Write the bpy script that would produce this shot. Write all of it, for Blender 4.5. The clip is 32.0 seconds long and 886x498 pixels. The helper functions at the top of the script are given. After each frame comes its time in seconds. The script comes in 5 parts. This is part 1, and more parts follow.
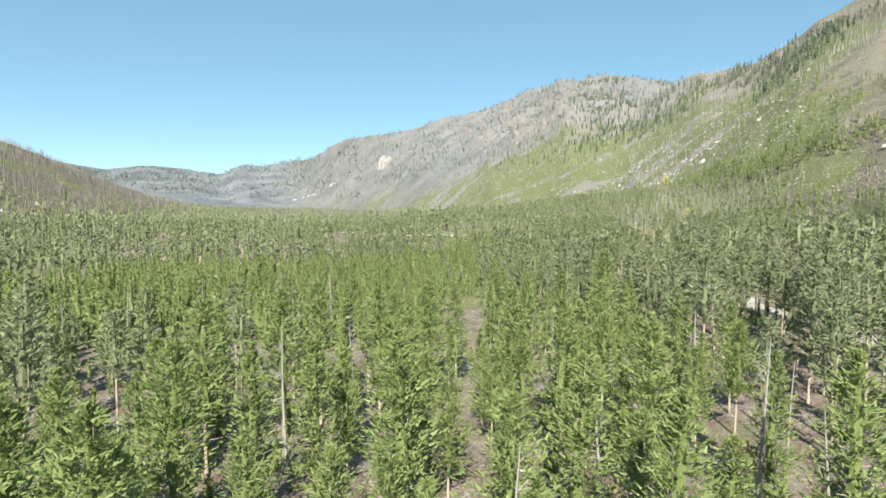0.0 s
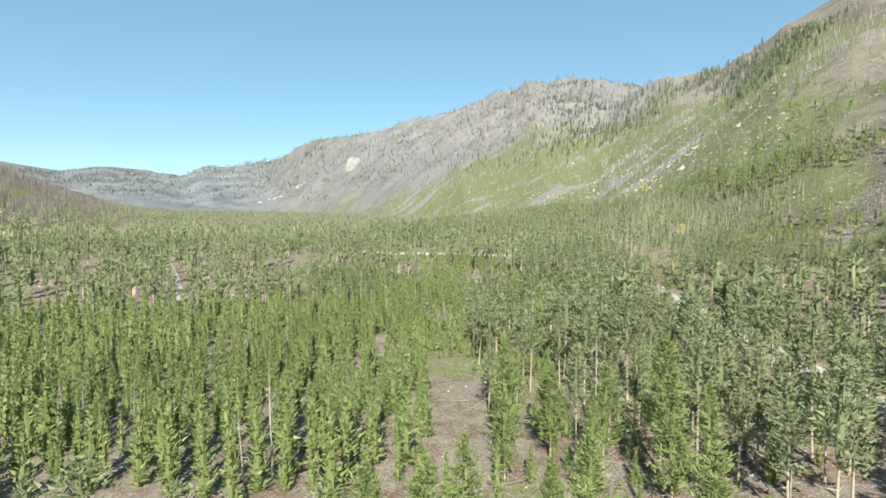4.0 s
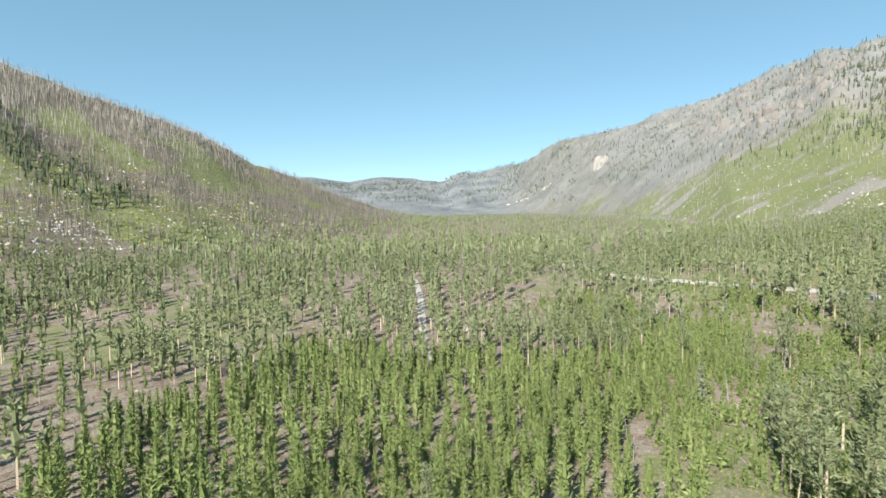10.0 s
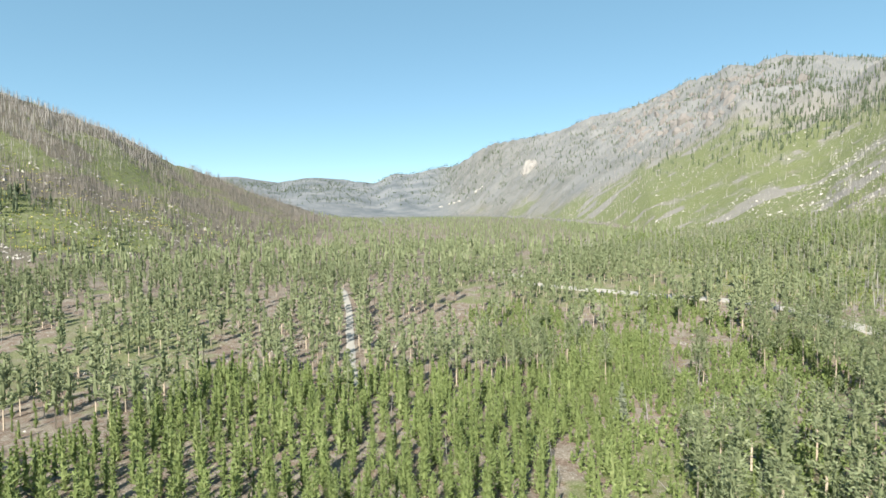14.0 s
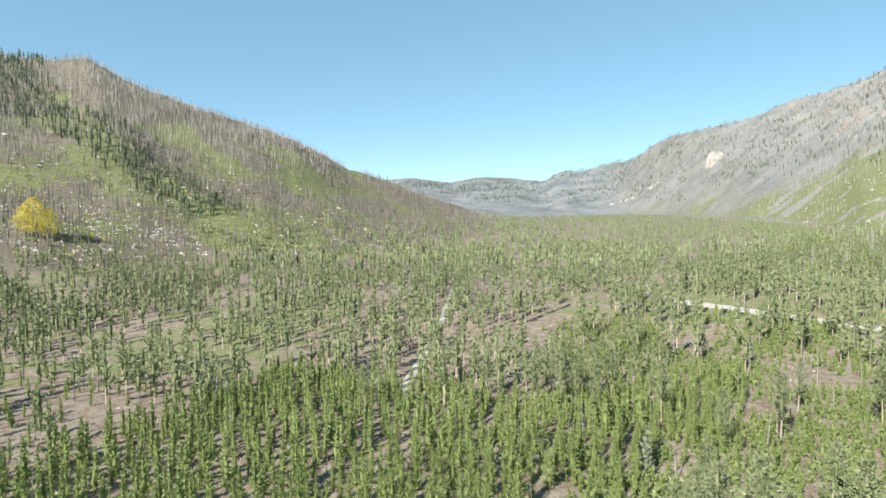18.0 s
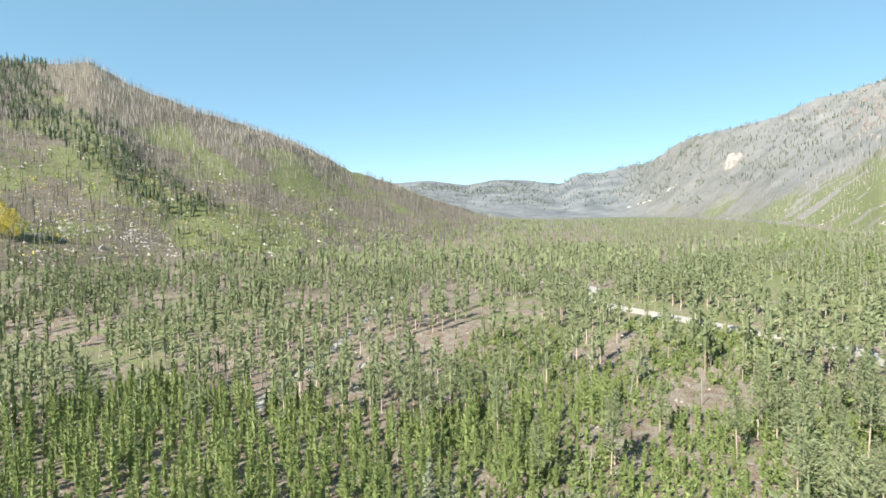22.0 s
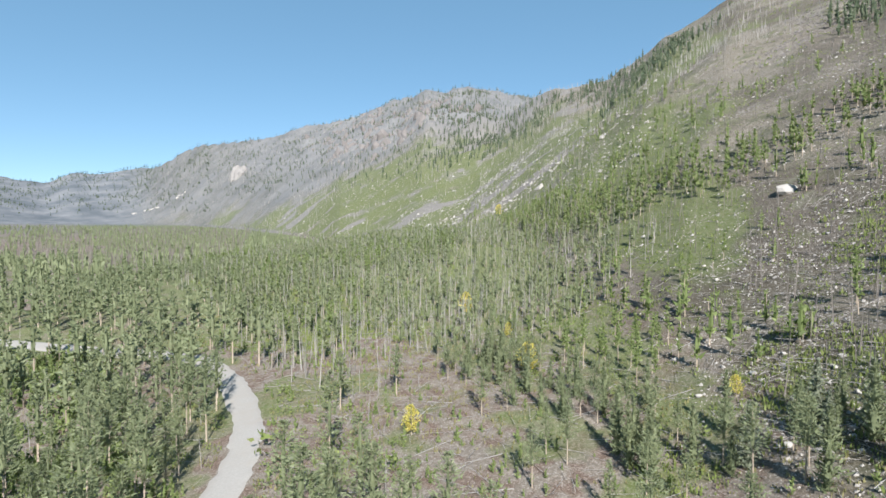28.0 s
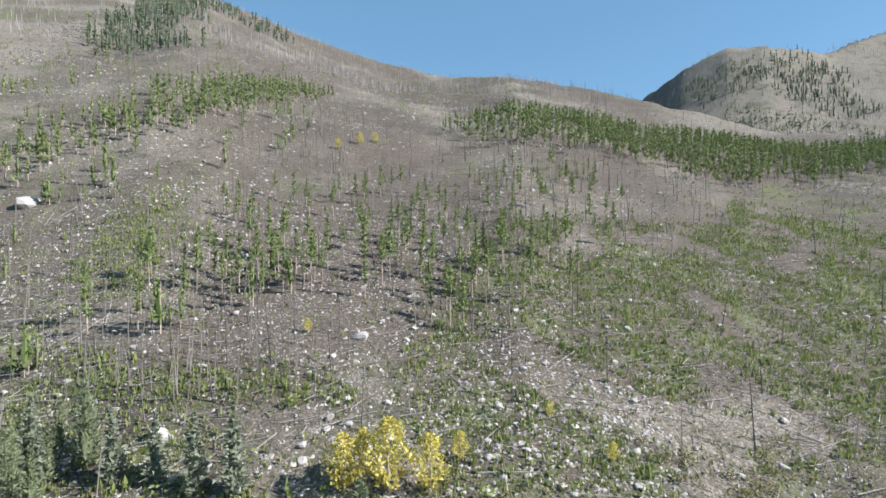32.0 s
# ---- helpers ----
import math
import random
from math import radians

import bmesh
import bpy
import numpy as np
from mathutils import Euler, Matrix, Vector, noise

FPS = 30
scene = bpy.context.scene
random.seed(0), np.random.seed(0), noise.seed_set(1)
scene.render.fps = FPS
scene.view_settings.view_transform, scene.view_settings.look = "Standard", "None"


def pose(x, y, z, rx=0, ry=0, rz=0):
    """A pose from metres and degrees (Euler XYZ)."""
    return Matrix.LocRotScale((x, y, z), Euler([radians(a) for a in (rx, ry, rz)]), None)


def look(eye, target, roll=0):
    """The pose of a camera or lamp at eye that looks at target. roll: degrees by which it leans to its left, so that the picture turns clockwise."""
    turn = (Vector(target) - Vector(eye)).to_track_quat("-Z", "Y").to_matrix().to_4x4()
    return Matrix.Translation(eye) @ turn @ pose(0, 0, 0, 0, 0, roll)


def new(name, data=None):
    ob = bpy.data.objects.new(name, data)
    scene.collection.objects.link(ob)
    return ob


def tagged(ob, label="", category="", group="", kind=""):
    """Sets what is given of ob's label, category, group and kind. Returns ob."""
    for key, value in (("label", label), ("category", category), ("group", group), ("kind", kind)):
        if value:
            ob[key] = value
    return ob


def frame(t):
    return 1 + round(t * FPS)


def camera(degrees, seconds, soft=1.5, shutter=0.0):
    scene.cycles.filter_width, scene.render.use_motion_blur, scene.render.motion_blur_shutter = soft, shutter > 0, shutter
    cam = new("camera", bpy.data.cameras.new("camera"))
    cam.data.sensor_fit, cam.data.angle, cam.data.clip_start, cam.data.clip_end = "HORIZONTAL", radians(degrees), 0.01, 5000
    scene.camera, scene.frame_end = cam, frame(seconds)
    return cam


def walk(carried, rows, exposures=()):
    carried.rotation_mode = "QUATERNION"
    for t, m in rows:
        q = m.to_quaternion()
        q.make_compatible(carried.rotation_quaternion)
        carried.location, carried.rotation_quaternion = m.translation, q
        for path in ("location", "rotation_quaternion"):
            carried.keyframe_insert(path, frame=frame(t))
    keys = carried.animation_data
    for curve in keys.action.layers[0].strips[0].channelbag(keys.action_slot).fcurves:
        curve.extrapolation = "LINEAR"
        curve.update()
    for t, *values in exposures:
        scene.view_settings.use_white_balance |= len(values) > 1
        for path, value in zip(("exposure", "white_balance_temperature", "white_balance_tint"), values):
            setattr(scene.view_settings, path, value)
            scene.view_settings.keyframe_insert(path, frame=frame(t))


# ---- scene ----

# ------------------------------------------------------------------ camera
# seconds, place, tilt, lean and heading of the drone's camera (heading 0 looks up the valley, +y)
cam = camera(78.5, 32.0, soft=1.6)
PATH = [
    (0, -0.16, 0.24, 20.95, 87.338, -0.557, -22.240),
    (0.5, 0.97, 4.81, 21.62, 87.339, -0.541, -22.505),
    (1, 2.41, 9.41, 22.28, 87.349, -0.543, -22.613),
    (1.5, 3.26, 12.58, 23.51, 87.364, -0.460, -22.627),
    (2, 4.33, 15.91, 24.66, 87.419, -0.440, -24.858),
    (2.5, 5.11, 18.12, 25.83, 87.399, -0.420, -25.644),
    (3, 5.91, 20.45, 27.10, 87.413, -0.406, -25.649),
    (3.5, 6.76, 22.95, 28.06, 87.421, -0.333, -25.568),
    (5.5, 9.98, 33.97, 31.80, 87.470, -0.270, -25.295),
    (6, 10.66, 36.46, 32.57, 87.514, -0.205, -25.218),
    (6.5, 11.23, 38.39, 33.44, 87.514, -0.147, -25.130),
    (7, 11.71, 40.11, 34.31, 87.519, -0.065, -25.050),
    (7.5, 12.11, 41.67, 35.28, 87.502, -0.044, -25.040),
    (8, 12.48, 43.14, 36.12, 87.513, 0.010, -24.689),
    (8.5, 12.54, 44.41, 37.01, 87.497, 0.013, -20.940),
    (9, 12.58, 45.40, 37.71, 87.436, 0.184, -13.113),
    (9.5, 13.01, 46.28, 38.41, 87.379, 0.308, -3.879),
    (10, 13.40, 47.64, 39.16, 87.348, 0.375, 0.049),
    (10.5, 13.55, 48.69, 39.86, 87.384, 0.424, 2.823),
    (11, 13.59, 49.76, 40.61, 87.421, 0.389, 2.666),
    (11.5, 13.60, 50.41, 41.27, 87.454, 0.291, -0.768),
    (12, 13.47, 50.90, 41.90, 87.441, 0.364, -5.585),
    (12.5, 13.35, 51.08, 42.15, 87.457, 0.360, -6.818),
    (13, 13.59, 51.42, 42.52, 87.456, 0.313, -7.077),
    (13.5, 14.15, 51.14, 42.91, 87.463, 0.288, -7.122),
    (15.5, 21.75, 48.60, 44.91, 87.367, 0.211, -2.059),
    (16, 25.94, 48.46, 45.30, 87.394, 0.312, 1.811),
    (16.5, 30.42, 49.68, 45.76, 87.374, 0.216, 4.741),
    (17, 35.39, 51.07, 45.89, 87.354, 0.257, 6.954),
    (17.5, 40.64, 52.99, 46.04, 87.340, 0.242, 9.076),
    (18, 45.83, 55.58, 46.50, 87.299, 0.186, 11.003),
    (18.5, 50.81, 58.54, 46.61, 87.311, 0.230, 12.623),
    (19, 55.82, 61.33, 46.70, 87.334, 0.172, 13.496),
    (19.5, 60.43, 64.27, 46.47, 87.367, 0.221, 13.832),
    (20, 65.11, 67.16, 46.31, 87.392, 0.228, 14.031),
    (20.5, 69.41, 69.90, 45.93, 87.435, 0.227, 13.938),
    (21, 73.68, 72.50, 45.83, 87.494, 0.157, 13.809),
    (21.5, 77.70, 74.77, 45.47, 87.576, 0.136, 13.539),
    (22, 81.51, 76.87, 45.22, 87.607, 0.099, 13.259),
    (22.5, 85.48, 79.05, 45.06, 87.633, 0.194, 12.954),
    (23, 89.36, 81.13, 44.75, 87.699, 0.237, 12.600),
    (23.5, 93.14, 83.30, 44.80, 87.686, 0.214, 10.641),
    (24, 96.76, 85.53, 44.63, 87.746, 0.207, 7.661),
    (24.5, 100.40, 87.08, 44.83, 87.725, 0.034, 4.547),
    (26.5, 114.16, 83.46, 46.02, 87.914, 0.158, -10.219),
    (27, 117.10, 83.81, 45.85, 88.053, 0.010, -17.407),
    (27.5, 120.24, 84.08, 45.90, 88.163, 0.117, -25.530),
    (28, 123.22, 84.62, 45.29, 88.473, -0.044, -34.536),
    (28.5, 125.50, 84.01, 45.58, 88.602, -0.098, -44.057),
    (29, 127.38, 83.33, 45.57, 88.789, -0.077, -55.470),
    (29.5, 128.44, 82.83, 45.62, 89.057, 0.034, -68.162),
    (30, 129.62, 82.16, 45.67, 89.203, 0.077, -77.579),
    (30.5, 129.90, 81.71, 46.09, 89.270, -0.004, -85.976),
    (31, 130.36, 81.28, 46.06, 89.497, 0.073, -95.259),
    (31.5, 130.49, 81.16, 46.14, 89.552, 0.295, -99.969),
    (32, 130.41, 81.19, 46.14, 89.638, 0.342, -101.939),
]
EXPOSURES = ((0, 1.12, 6800, 4.5), (9, 1.05, 6800, 4.5), (12, 1.2, 6850, 5.5), (13.5, 1.14, 6800, 5), (19, 1.2, 6800, 5), (24, 1.3, 6800, 6.5), (26.5, 1.07, 6500, 8.5), (28, 0.84, 6250, 10.5), (29, 0.7, 6150, 11), (30, 0.62, 6100, 13.5), (31, 0.62, 6100, 13.5), (32, 0.9, 6100, 13))
walk(cam, [(t, pose(*row)) for t, *row in PATH], exposures=EXPOSURES)

# ------------------------------------------------------------------ light
SUN_AZ, SUN_EL = 153.0, 38.0  # degrees; heading of the sun, anticlockwise from +y, and its height
world = bpy.data.worlds.new("sky")
scene.world = world
world.use_nodes = True
sky = world.node_tree.nodes.new("ShaderNodeTexSky")
sky.sky_type = "NISHITA"
sky.sun_disc = False
sky.sun_elevation = radians(SUN_EL)
sky.sun_rotation = radians(-SUN_AZ)
sky.altitude, sky.air_density, sky.dust_density, sky.ozone_density = 3200, 1.0, 0.0, 0.5
background = world.node_tree.nodes["Background"]
vivid = world.node_tree.nodes.new("ShaderNodeHueSaturation")
vivid.inputs["Hue"].default_value = 0.486
vivid.inputs["Saturation"].default_value = 1.02
world.node_tree.links.new(sky.outputs[0], vivid.inputs["Color"])
even = world.node_tree.nodes.new("ShaderNodeMix")
even.data_type = "RGBA"
even.inputs[0].default_value = 0.45
even.inputs[7].default_value = (1.3, 2.75, 4.1, 1)
world.node_tree.links.new(vivid.outputs[0], even.inputs[6])
world.node_tree.links.new(even.outputs[2], background.inputs[0])
background.inputs[1].default_value = 0.095

sun_data = bpy.data.lights.new("sun", "SUN")
sun_data.energy, sun_data.angle, sun_data.color = 5.25, radians(0.6), (1.0, 0.955, 0.89)
sun = new("sun", sun_data)
to_sun = Vector((-math.sin(radians(SUN_AZ)) * math.cos(radians(SUN_EL)), math.cos(radians(SUN_AZ)) * math.cos(radians(SUN_EL)), math.sin(radians(SUN_EL))))
sun.matrix_world = look(to_sun * 900, (0, 0, 0))

# ------------------------------------------------------------------ small tools
rng = np.random.default_rng(7)


def hash01(i, j, seed):
    h = np.sin(i * 127.1 + j * 311.7 + seed * 74.7) * 43758.5453
    return h - np.floor(h)


def vnoise(x, y, size, seed=0):
    """Smooth noise, -1 to 1, with features of that size."""
    x, y = np.asarray(x, float) / size, np.asarray(y, float) / size
    i, j = np.floor(x), np.floor(y)
    u, v = x - i, y - j
    u, v = u * u * (3 - 2 * u), v * v * (3 - 2 * v)
    a, b = hash01(i, j, seed), hash01(i + 1, j, seed)
    c, d = hash01(i, j + 1, seed), hash01(i + 1, j + 1, seed)
    return 2 * (a + (b - a) * u + (c - a) * v + (a - b - c + d) * u * v) - 1


def fbm(x, y, size, seed=0, octaves=4):
    total, amp = 0.0, 0.5
    for k in range(octaves):
        total = total + amp * vnoise(x, y, size / 2**k, seed + 13 * k)
        amp *= 0.5
    return total


def step(a, b, x):
    s = np.clip((np.asarray(x, float) - a) / (b - a), 0, 1)
    return s * s * (3 - 2 * s)


def mesh_of(name, verts, faces, material, smooth=False, attributes=()):
    """A mesh from arrays; all faces have the same number of corners."""
    verts, faces = np.asarray(verts, np.float32), np.asarray(faces, np.int32)
    me = bpy.data.meshes.new(name)
    me.vertices.add(len(verts))
    me.vertices.foreach_set("co", verts.ravel())
    me.loops.add(faces.size)
    me.loops.foreach_set("vertex_index", faces.ravel())
    me.polygons.add(len(faces))
    me.polygons.foreach_set("loop_start", np.arange(len(faces), dtype=np.int32) * faces.shape[1])
    me.polygons.foreach_set("use_smooth", np.full(len(faces), smooth))
    for key, values in attributes:
        layer = me.attributes.new(key, "FLOAT", "POINT")
        layer.data.foreach_set("value", np.asarray(values, np.float32))
    me.update(calc_edges=True)
    me.materials.append(material)
    return me


def part(name, me, parent, label=""):
    ob = new(name, me)
    ob.parent = parent
    return tagged(ob, label)


# ------------------------------------------------------------------ materials
def material(name, build):
    m = bpy.data.materials.new(name)
    m.use_nodes = True
    m.node_tree.nodes.clear()
    build(m.node_tree)
    return m


def node(tree, kind, **values):
    n = tree.nodes.new(kind)
    for key, value in values.items():
        n.inputs[key.replace("_", " ")].default_value = value
    return n


def noise_node(tree, scale, detail=4.0, rough=0.6, where=None):
    n = node(tree, "ShaderNodeTexNoise", Scale=scale, Detail=detail, Roughness=rough)
    tree.links.new(where or tree.nodes.new("ShaderNodeNewGeometry").outputs["Position"], n.inputs["Vector"])
    return n.outputs["Fac"]


def ramp(tree, fac, stops):
    n = tree.nodes.new("ShaderNodeValToRGB")
    while len(n.color_ramp.elements) < len(stops):
        n.color_ramp.elements.new(0.5)
    for e, (at, colour) in zip(n.color_ramp.elements, stops):
        e.position, e.color = at, (*colour, 1)
    tree.links.new(fac, n.inputs[0])
    return n.outputs[0]


def mix(tree, fac, a, b, how="MIX"):
    n = tree.nodes.new("ShaderNodeMix")
    n.data_type, n.blend_type = "RGBA", how
    if hasattr(fac, "links"):
        tree.links.new(fac, n.inputs[0])
    else:
        n.inputs[0].default_value = fac
    for value, slot in ((a, 6), (b, 7)):
        if hasattr(value, "links"):
            tree.links.new(value, n.inputs[slot])
        else:
            n.inputs[slot].default_value = (*value, 1)
    return n.outputs[2]


def sums(tree, how, a, b, clamp=False):
    n = tree.nodes.new("ShaderNodeMath")
    n.operation, n.use_clamp = how, clamp
    for k, value in enumerate((a, b)):
        if hasattr(value, "links"):
            tree.links.new(value, n.inputs[k])
        else:
            n.inputs[k].default_value = value
    return n.outputs[0]


def attribute(tree, name):
    n = tree.nodes.new("ShaderNodeAttribute")
    n.attribute_name = name
    return n.outputs["Fac"]


def finish(tree, colour, rough=0.9, bump=None, depth=0.05, translucent=0.0, spec=0.2):
    out = tree.nodes.new("ShaderNodeOutputMaterial")
    b = node(tree, "ShaderNodeBsdfPrincipled", Roughness=rough, Specular_IOR_Level=spec)
    tree.links.new(colour, b.inputs["Base Color"])
    if bump is not None:
        n = node(tree, "ShaderNodeBump", Strength=0.8, Distance=depth)
        tree.links.new(bump, n.inputs["Height"])
        tree.links.new(n.outputs[0], b.inputs["Normal"])
    shader = b.outputs[0]
    if translucent:
        t = tree.nodes.new("ShaderNodeBsdfTranslucent")
        tree.links.new(colour, t.inputs[0])
        m = tree.nodes.new("ShaderNodeMixShader")
        m.inputs[0].default_value = translucent
        tree.links.new(shader, m.inputs[1])
        tree.links.new(t.outputs[0], m.inputs[2])
        shader = m.outputs[0]
    tree.links.new(shader, out.inputs[0])


def build_ground(tree):
    fine, mid, wide = noise_node(tree, 0.9, 6, 0.7), noise_node(tree, 0.12, 5), noise_node(tree, 0.018, 4)
    soil = mix(tree, mid, (0.128, 0.107, 0.088), (0.23, 0.195, 0.16))
    soil = mix(tree, ramp(tree, fine, [(0.42, (0, 0, 0)), (0.66, (1, 1, 1))]), soil, (0.23, 0.2, 0.165))
    litter = ramp(tree, noise_node(tree, 0.35, 5), [(0.45, (0, 0, 0)), (0.58, (1, 1, 1))])
    soil = mix(tree, litter, soil, (0.135, 0.09, 0.068))
    cells = node(tree, "ShaderNodeTexVoronoi", Scale=2.6)
    tree.links.new(tree.nodes.new("ShaderNodeNewGeometry").outputs["Position"], cells.inputs["Vector"])
    pick = tree.nodes.new("ShaderNodeSeparateColor")
    tree.links.new(cells.outputs["Color"], pick.inputs[0])
    speck = ramp(tree, pick.outputs[0], [(0.0, (0.055, 0.06, 0.024)), (0.35, (0.11, 0.096, 0.062)), (0.6, (0.185, 0.16, 0.122)), (0.82, (0.28, 0.25, 0.205)), (1.0, (0.46, 0.42, 0.37))])
    pebbles = node(tree, "ShaderNodeTexVoronoi", Scale=5.5)
    tree.links.new(tree.nodes.new("ShaderNodeNewGeometry").outputs["Position"], pebbles.inputs["Vector"])
    pebble = tree.nodes.new("ShaderNodeSeparateColor")
    tree.links.new(pebbles.outputs["Color"], pebble.inputs[0])
    gravel = ramp(tree, pebble.outputs[0], [(0.0, (0.04, 0.034, 0.026)), (0.42, (0.11, 0.092, 0.073)), (0.68, (0.21, 0.18, 0.15)), (0.88, (0.34, 0.3, 0.265)), (1.0, (0.55, 0.51, 0.47))])
    soil = mix(tree, 0.32, soil, gravel)
    ashen = mix(tree, fine, (0.135, 0.116, 0.088), (0.30, 0.265, 0.21))
    lumps = node(tree, "ShaderNodeTexVoronoi", Scale=0.85)
    tree.links.new(tree.nodes.new("ShaderNodeNewGeometry").outputs["Position"], lumps.inputs["Vector"])
    lump = tree.nodes.new("ShaderNodeSeparateColor")
    tree.links.new(lumps.outputs["Color"], lump.inputs[0])
    ashen = mix(tree, ramp(tree, lump.outputs[1], [(0.25, (0.75, 0.75, 0.75)), (0.55, (0, 0, 0))]), ashen, (0.055, 0.05, 0.036))
    ashen = mix(tree, 0.72, ashen, mix(tree, 0.55, speck, gravel))
    ashen = mix(tree, ramp(tree, noise_node(tree, 0.05, 6, 0.7), [(0.5, (0, 0, 0)), (0.66, (1, 1, 1))]), ashen, (0.085, 0.09, 0.05))
    # darker gravelly earth for the left hill, the right slope and under plants
    dark_earth = mix(tree, 0.26, mix(tree, fine, (0.038, 0.03, 0.022), (0.105, 0.085, 0.064)), gravel)
    ashen = mix(tree, attribute(tree, "dark_ground"), ashen, dark_earth)
    soil = mix(tree, attribute(tree, "ash"), soil, ashen)
    grass = mix(tree, mid, (0.06, 0.095, 0.02), (0.115, 0.15, 0.038))
    grass = mix(tree, ramp(tree, fine, [(0.42, (0, 0, 0)), (0.72, (1, 1, 1))]), grass, (0.155, 0.155, 0.07))
    grass = mix(tree, 0.3, grass, mix(tree, 0.5, speck, gravel))
    rock = mix(tree, fine, (0.115, 0.108, 0.102), (0.29, 0.274, 0.26))
    rock = mix(tree, 0.3, rock, speck)
    rock = mix(tree, ramp(tree, wide, [(0.45, (0, 0, 0)), (0.75, (1, 1, 1))]), rock, (0.19, 0.174, 0.164))
    ruffle = sums(tree, "MULTIPLY", sums(tree, "SUBTRACT", mid, 0.5), 0.9)
    g = sums(tree, "ADD", attribute(tree, "grass"), ruffle, True)
    r = sums(tree, "ADD", attribute(tree, "rock"), ruffle, True)
    sharp = [(0.32, (0, 0, 0)), (0.62, (1, 1, 1))]
    colour = mix(tree, ramp(tree, g, sharp), soil, grass)
    colour = mix(tree, ramp(tree, r, sharp), colour, rock)
    # far mountains: haze painted into the base colour, over grey forest tones
    hazy_woods = ramp(tree, noise_node(tree, 0.007, 8, 0.7), [(0.36, (0.088, 0.1, 0.112)), (0.5, (0.14, 0.148, 0.158)), (0.66, (0.2, 0.203, 0.21))])
    colour = mix(tree, attribute(tree, "hazy_woods"), colour, hazy_woods)
    finish(tree, colour, 0.95, fine, 0.25)


def build_foliage(dark, light, tip, translucent=0.42):
    def build(tree):
        geometry = tree.nodes.new("ShaderNodeNewGeometry")
        info = tree.nodes.new("ShaderNodeObjectInfo")
        patch = noise_node(tree, 0.16, 2)
        own = sums(tree, "ADD", sums(tree, "MULTIPLY", info.outputs["Random"], 0.35), sums(tree, "MULTIPLY", patch, 0.75))
        colour = mix(tree, own, dark, light)
        leaf = ramp(tree, geometry.outputs["Random Per Island"], [(0.0, (0, 0, 0)), (0.6, (0.2, 0.2, 0.2)), (1.0, (0.8, 0.8, 0.8))])
        finish(tree, mix(tree, leaf, colour, tip), 0.7, translucent=translucent)
    return build


def build_bark(dark, light):
    def build(tree):
        geometry = tree.nodes.new("ShaderNodeNewGeometry")
        grain = noise_node(tree, 5.0, 4)
        colour = mix(tree, grain, dark, light)
        tint = sums(tree, "MULTIPLY", geometry.outputs["Random Per Island"], 0.45)
        finish(tree, mix(tree, tint, colour, light), 0.9, grain, 0.03)
    return build


def build_stone(dark, light):
    def build(tree):
        geometry = tree.nodes.new("ShaderNodeNewGeometry")
        grain = noise_node(tree, 1.6, 6, 0.7)
        colour = mix(tree, grain, dark, light)
        tint = sums(tree, "MULTIPLY", geometry.outputs["Random Per Island"], 0.5)
        finish(tree, mix(tree, tint, colour, light), 0.9, grain, 0.15)
    return build


def build_gravel(tree):
    fine, mid = noise_node(tree, 3.0, 6, 0.75), noise_node(tree, 0.25, 4)
    colour = mix(tree, fine, (0.235, 0.22, 0.2), (0.40, 0.38, 0.355))
    colour = mix(tree, ramp(tree, mid, [(0.45, (0, 0, 0)), (0.7, (1, 1, 1))]), colour, (0.31, 0.285, 0.255))
    finish(tree, colour, 0.95, fine, 0.04)


GROUND = material("hillside soil", build_ground)
NEEDLES = material("pine needles", build_foliage((0.115, 0.145, 0.072), (0.232, 0.265, 0.145), (0.315, 0.34, 0.205), 0.33))
YOUNG = material("young pine needles", build_foliage((0.112, 0.16, 0.05), (0.225, 0.28, 0.102), (0.31, 0.352, 0.16), 0.34))
SPRUCE = material("spruce needles", build_foliage((0.07, 0.10, 0.06), (0.14, 0.175, 0.105), (0.22, 0.25, 0.165)))
BLUE_SPRUCE = material("bluish spruce needles", build_foliage((0.15, 0.175, 0.12), (0.27, 0.3, 0.21), (0.37, 0.39, 0.29), 0.34))
SHRUB = material("low green scrub", build_foliage((0.11, 0.155, 0.04), (0.225, 0.275, 0.085), (0.31, 0.34, 0.13), 0.35))
GOLD = material("autumn leaves", build_foliage((0.48, 0.40, 0.08), (0.64, 0.56, 0.14), (0.74, 0.68, 0.25), 0.4))
BARK = material("pine bark", build_bark((0.24, 0.19, 0.145), (0.47, 0.395, 0.315)))
DEADWOOD = material("bleached dead wood", build_bark((0.175, 0.162, 0.15), (0.39, 0.365, 0.34)))
# dead wood darkened in colour; on the left hill this stands for weak sun
DIM_BURNT = material("burnt grey wood, darkened", build_bark((0.09, 0.08, 0.072), (0.23, 0.205, 0.185)))
CRAG = material("weathered cliff rock", build_stone((0.105, 0.096, 0.092), (0.225, 0.202, 0.19)))
PALE_CRAG = material("pale cliff rock", build_stone((0.17, 0.16, 0.15), (0.31, 0.29, 0.275)))
STONE = material("pale granite", build_stone((0.2, 0.182, 0.165), (0.47, 0.44, 0.405)))
GRAVEL = material("pale road gravel", build_gravel)

# ------------------------------------------------------------------ the lie of the land
OX, OY, OZ = 100.0, 90.0, 45.0  # the middle of the valley map
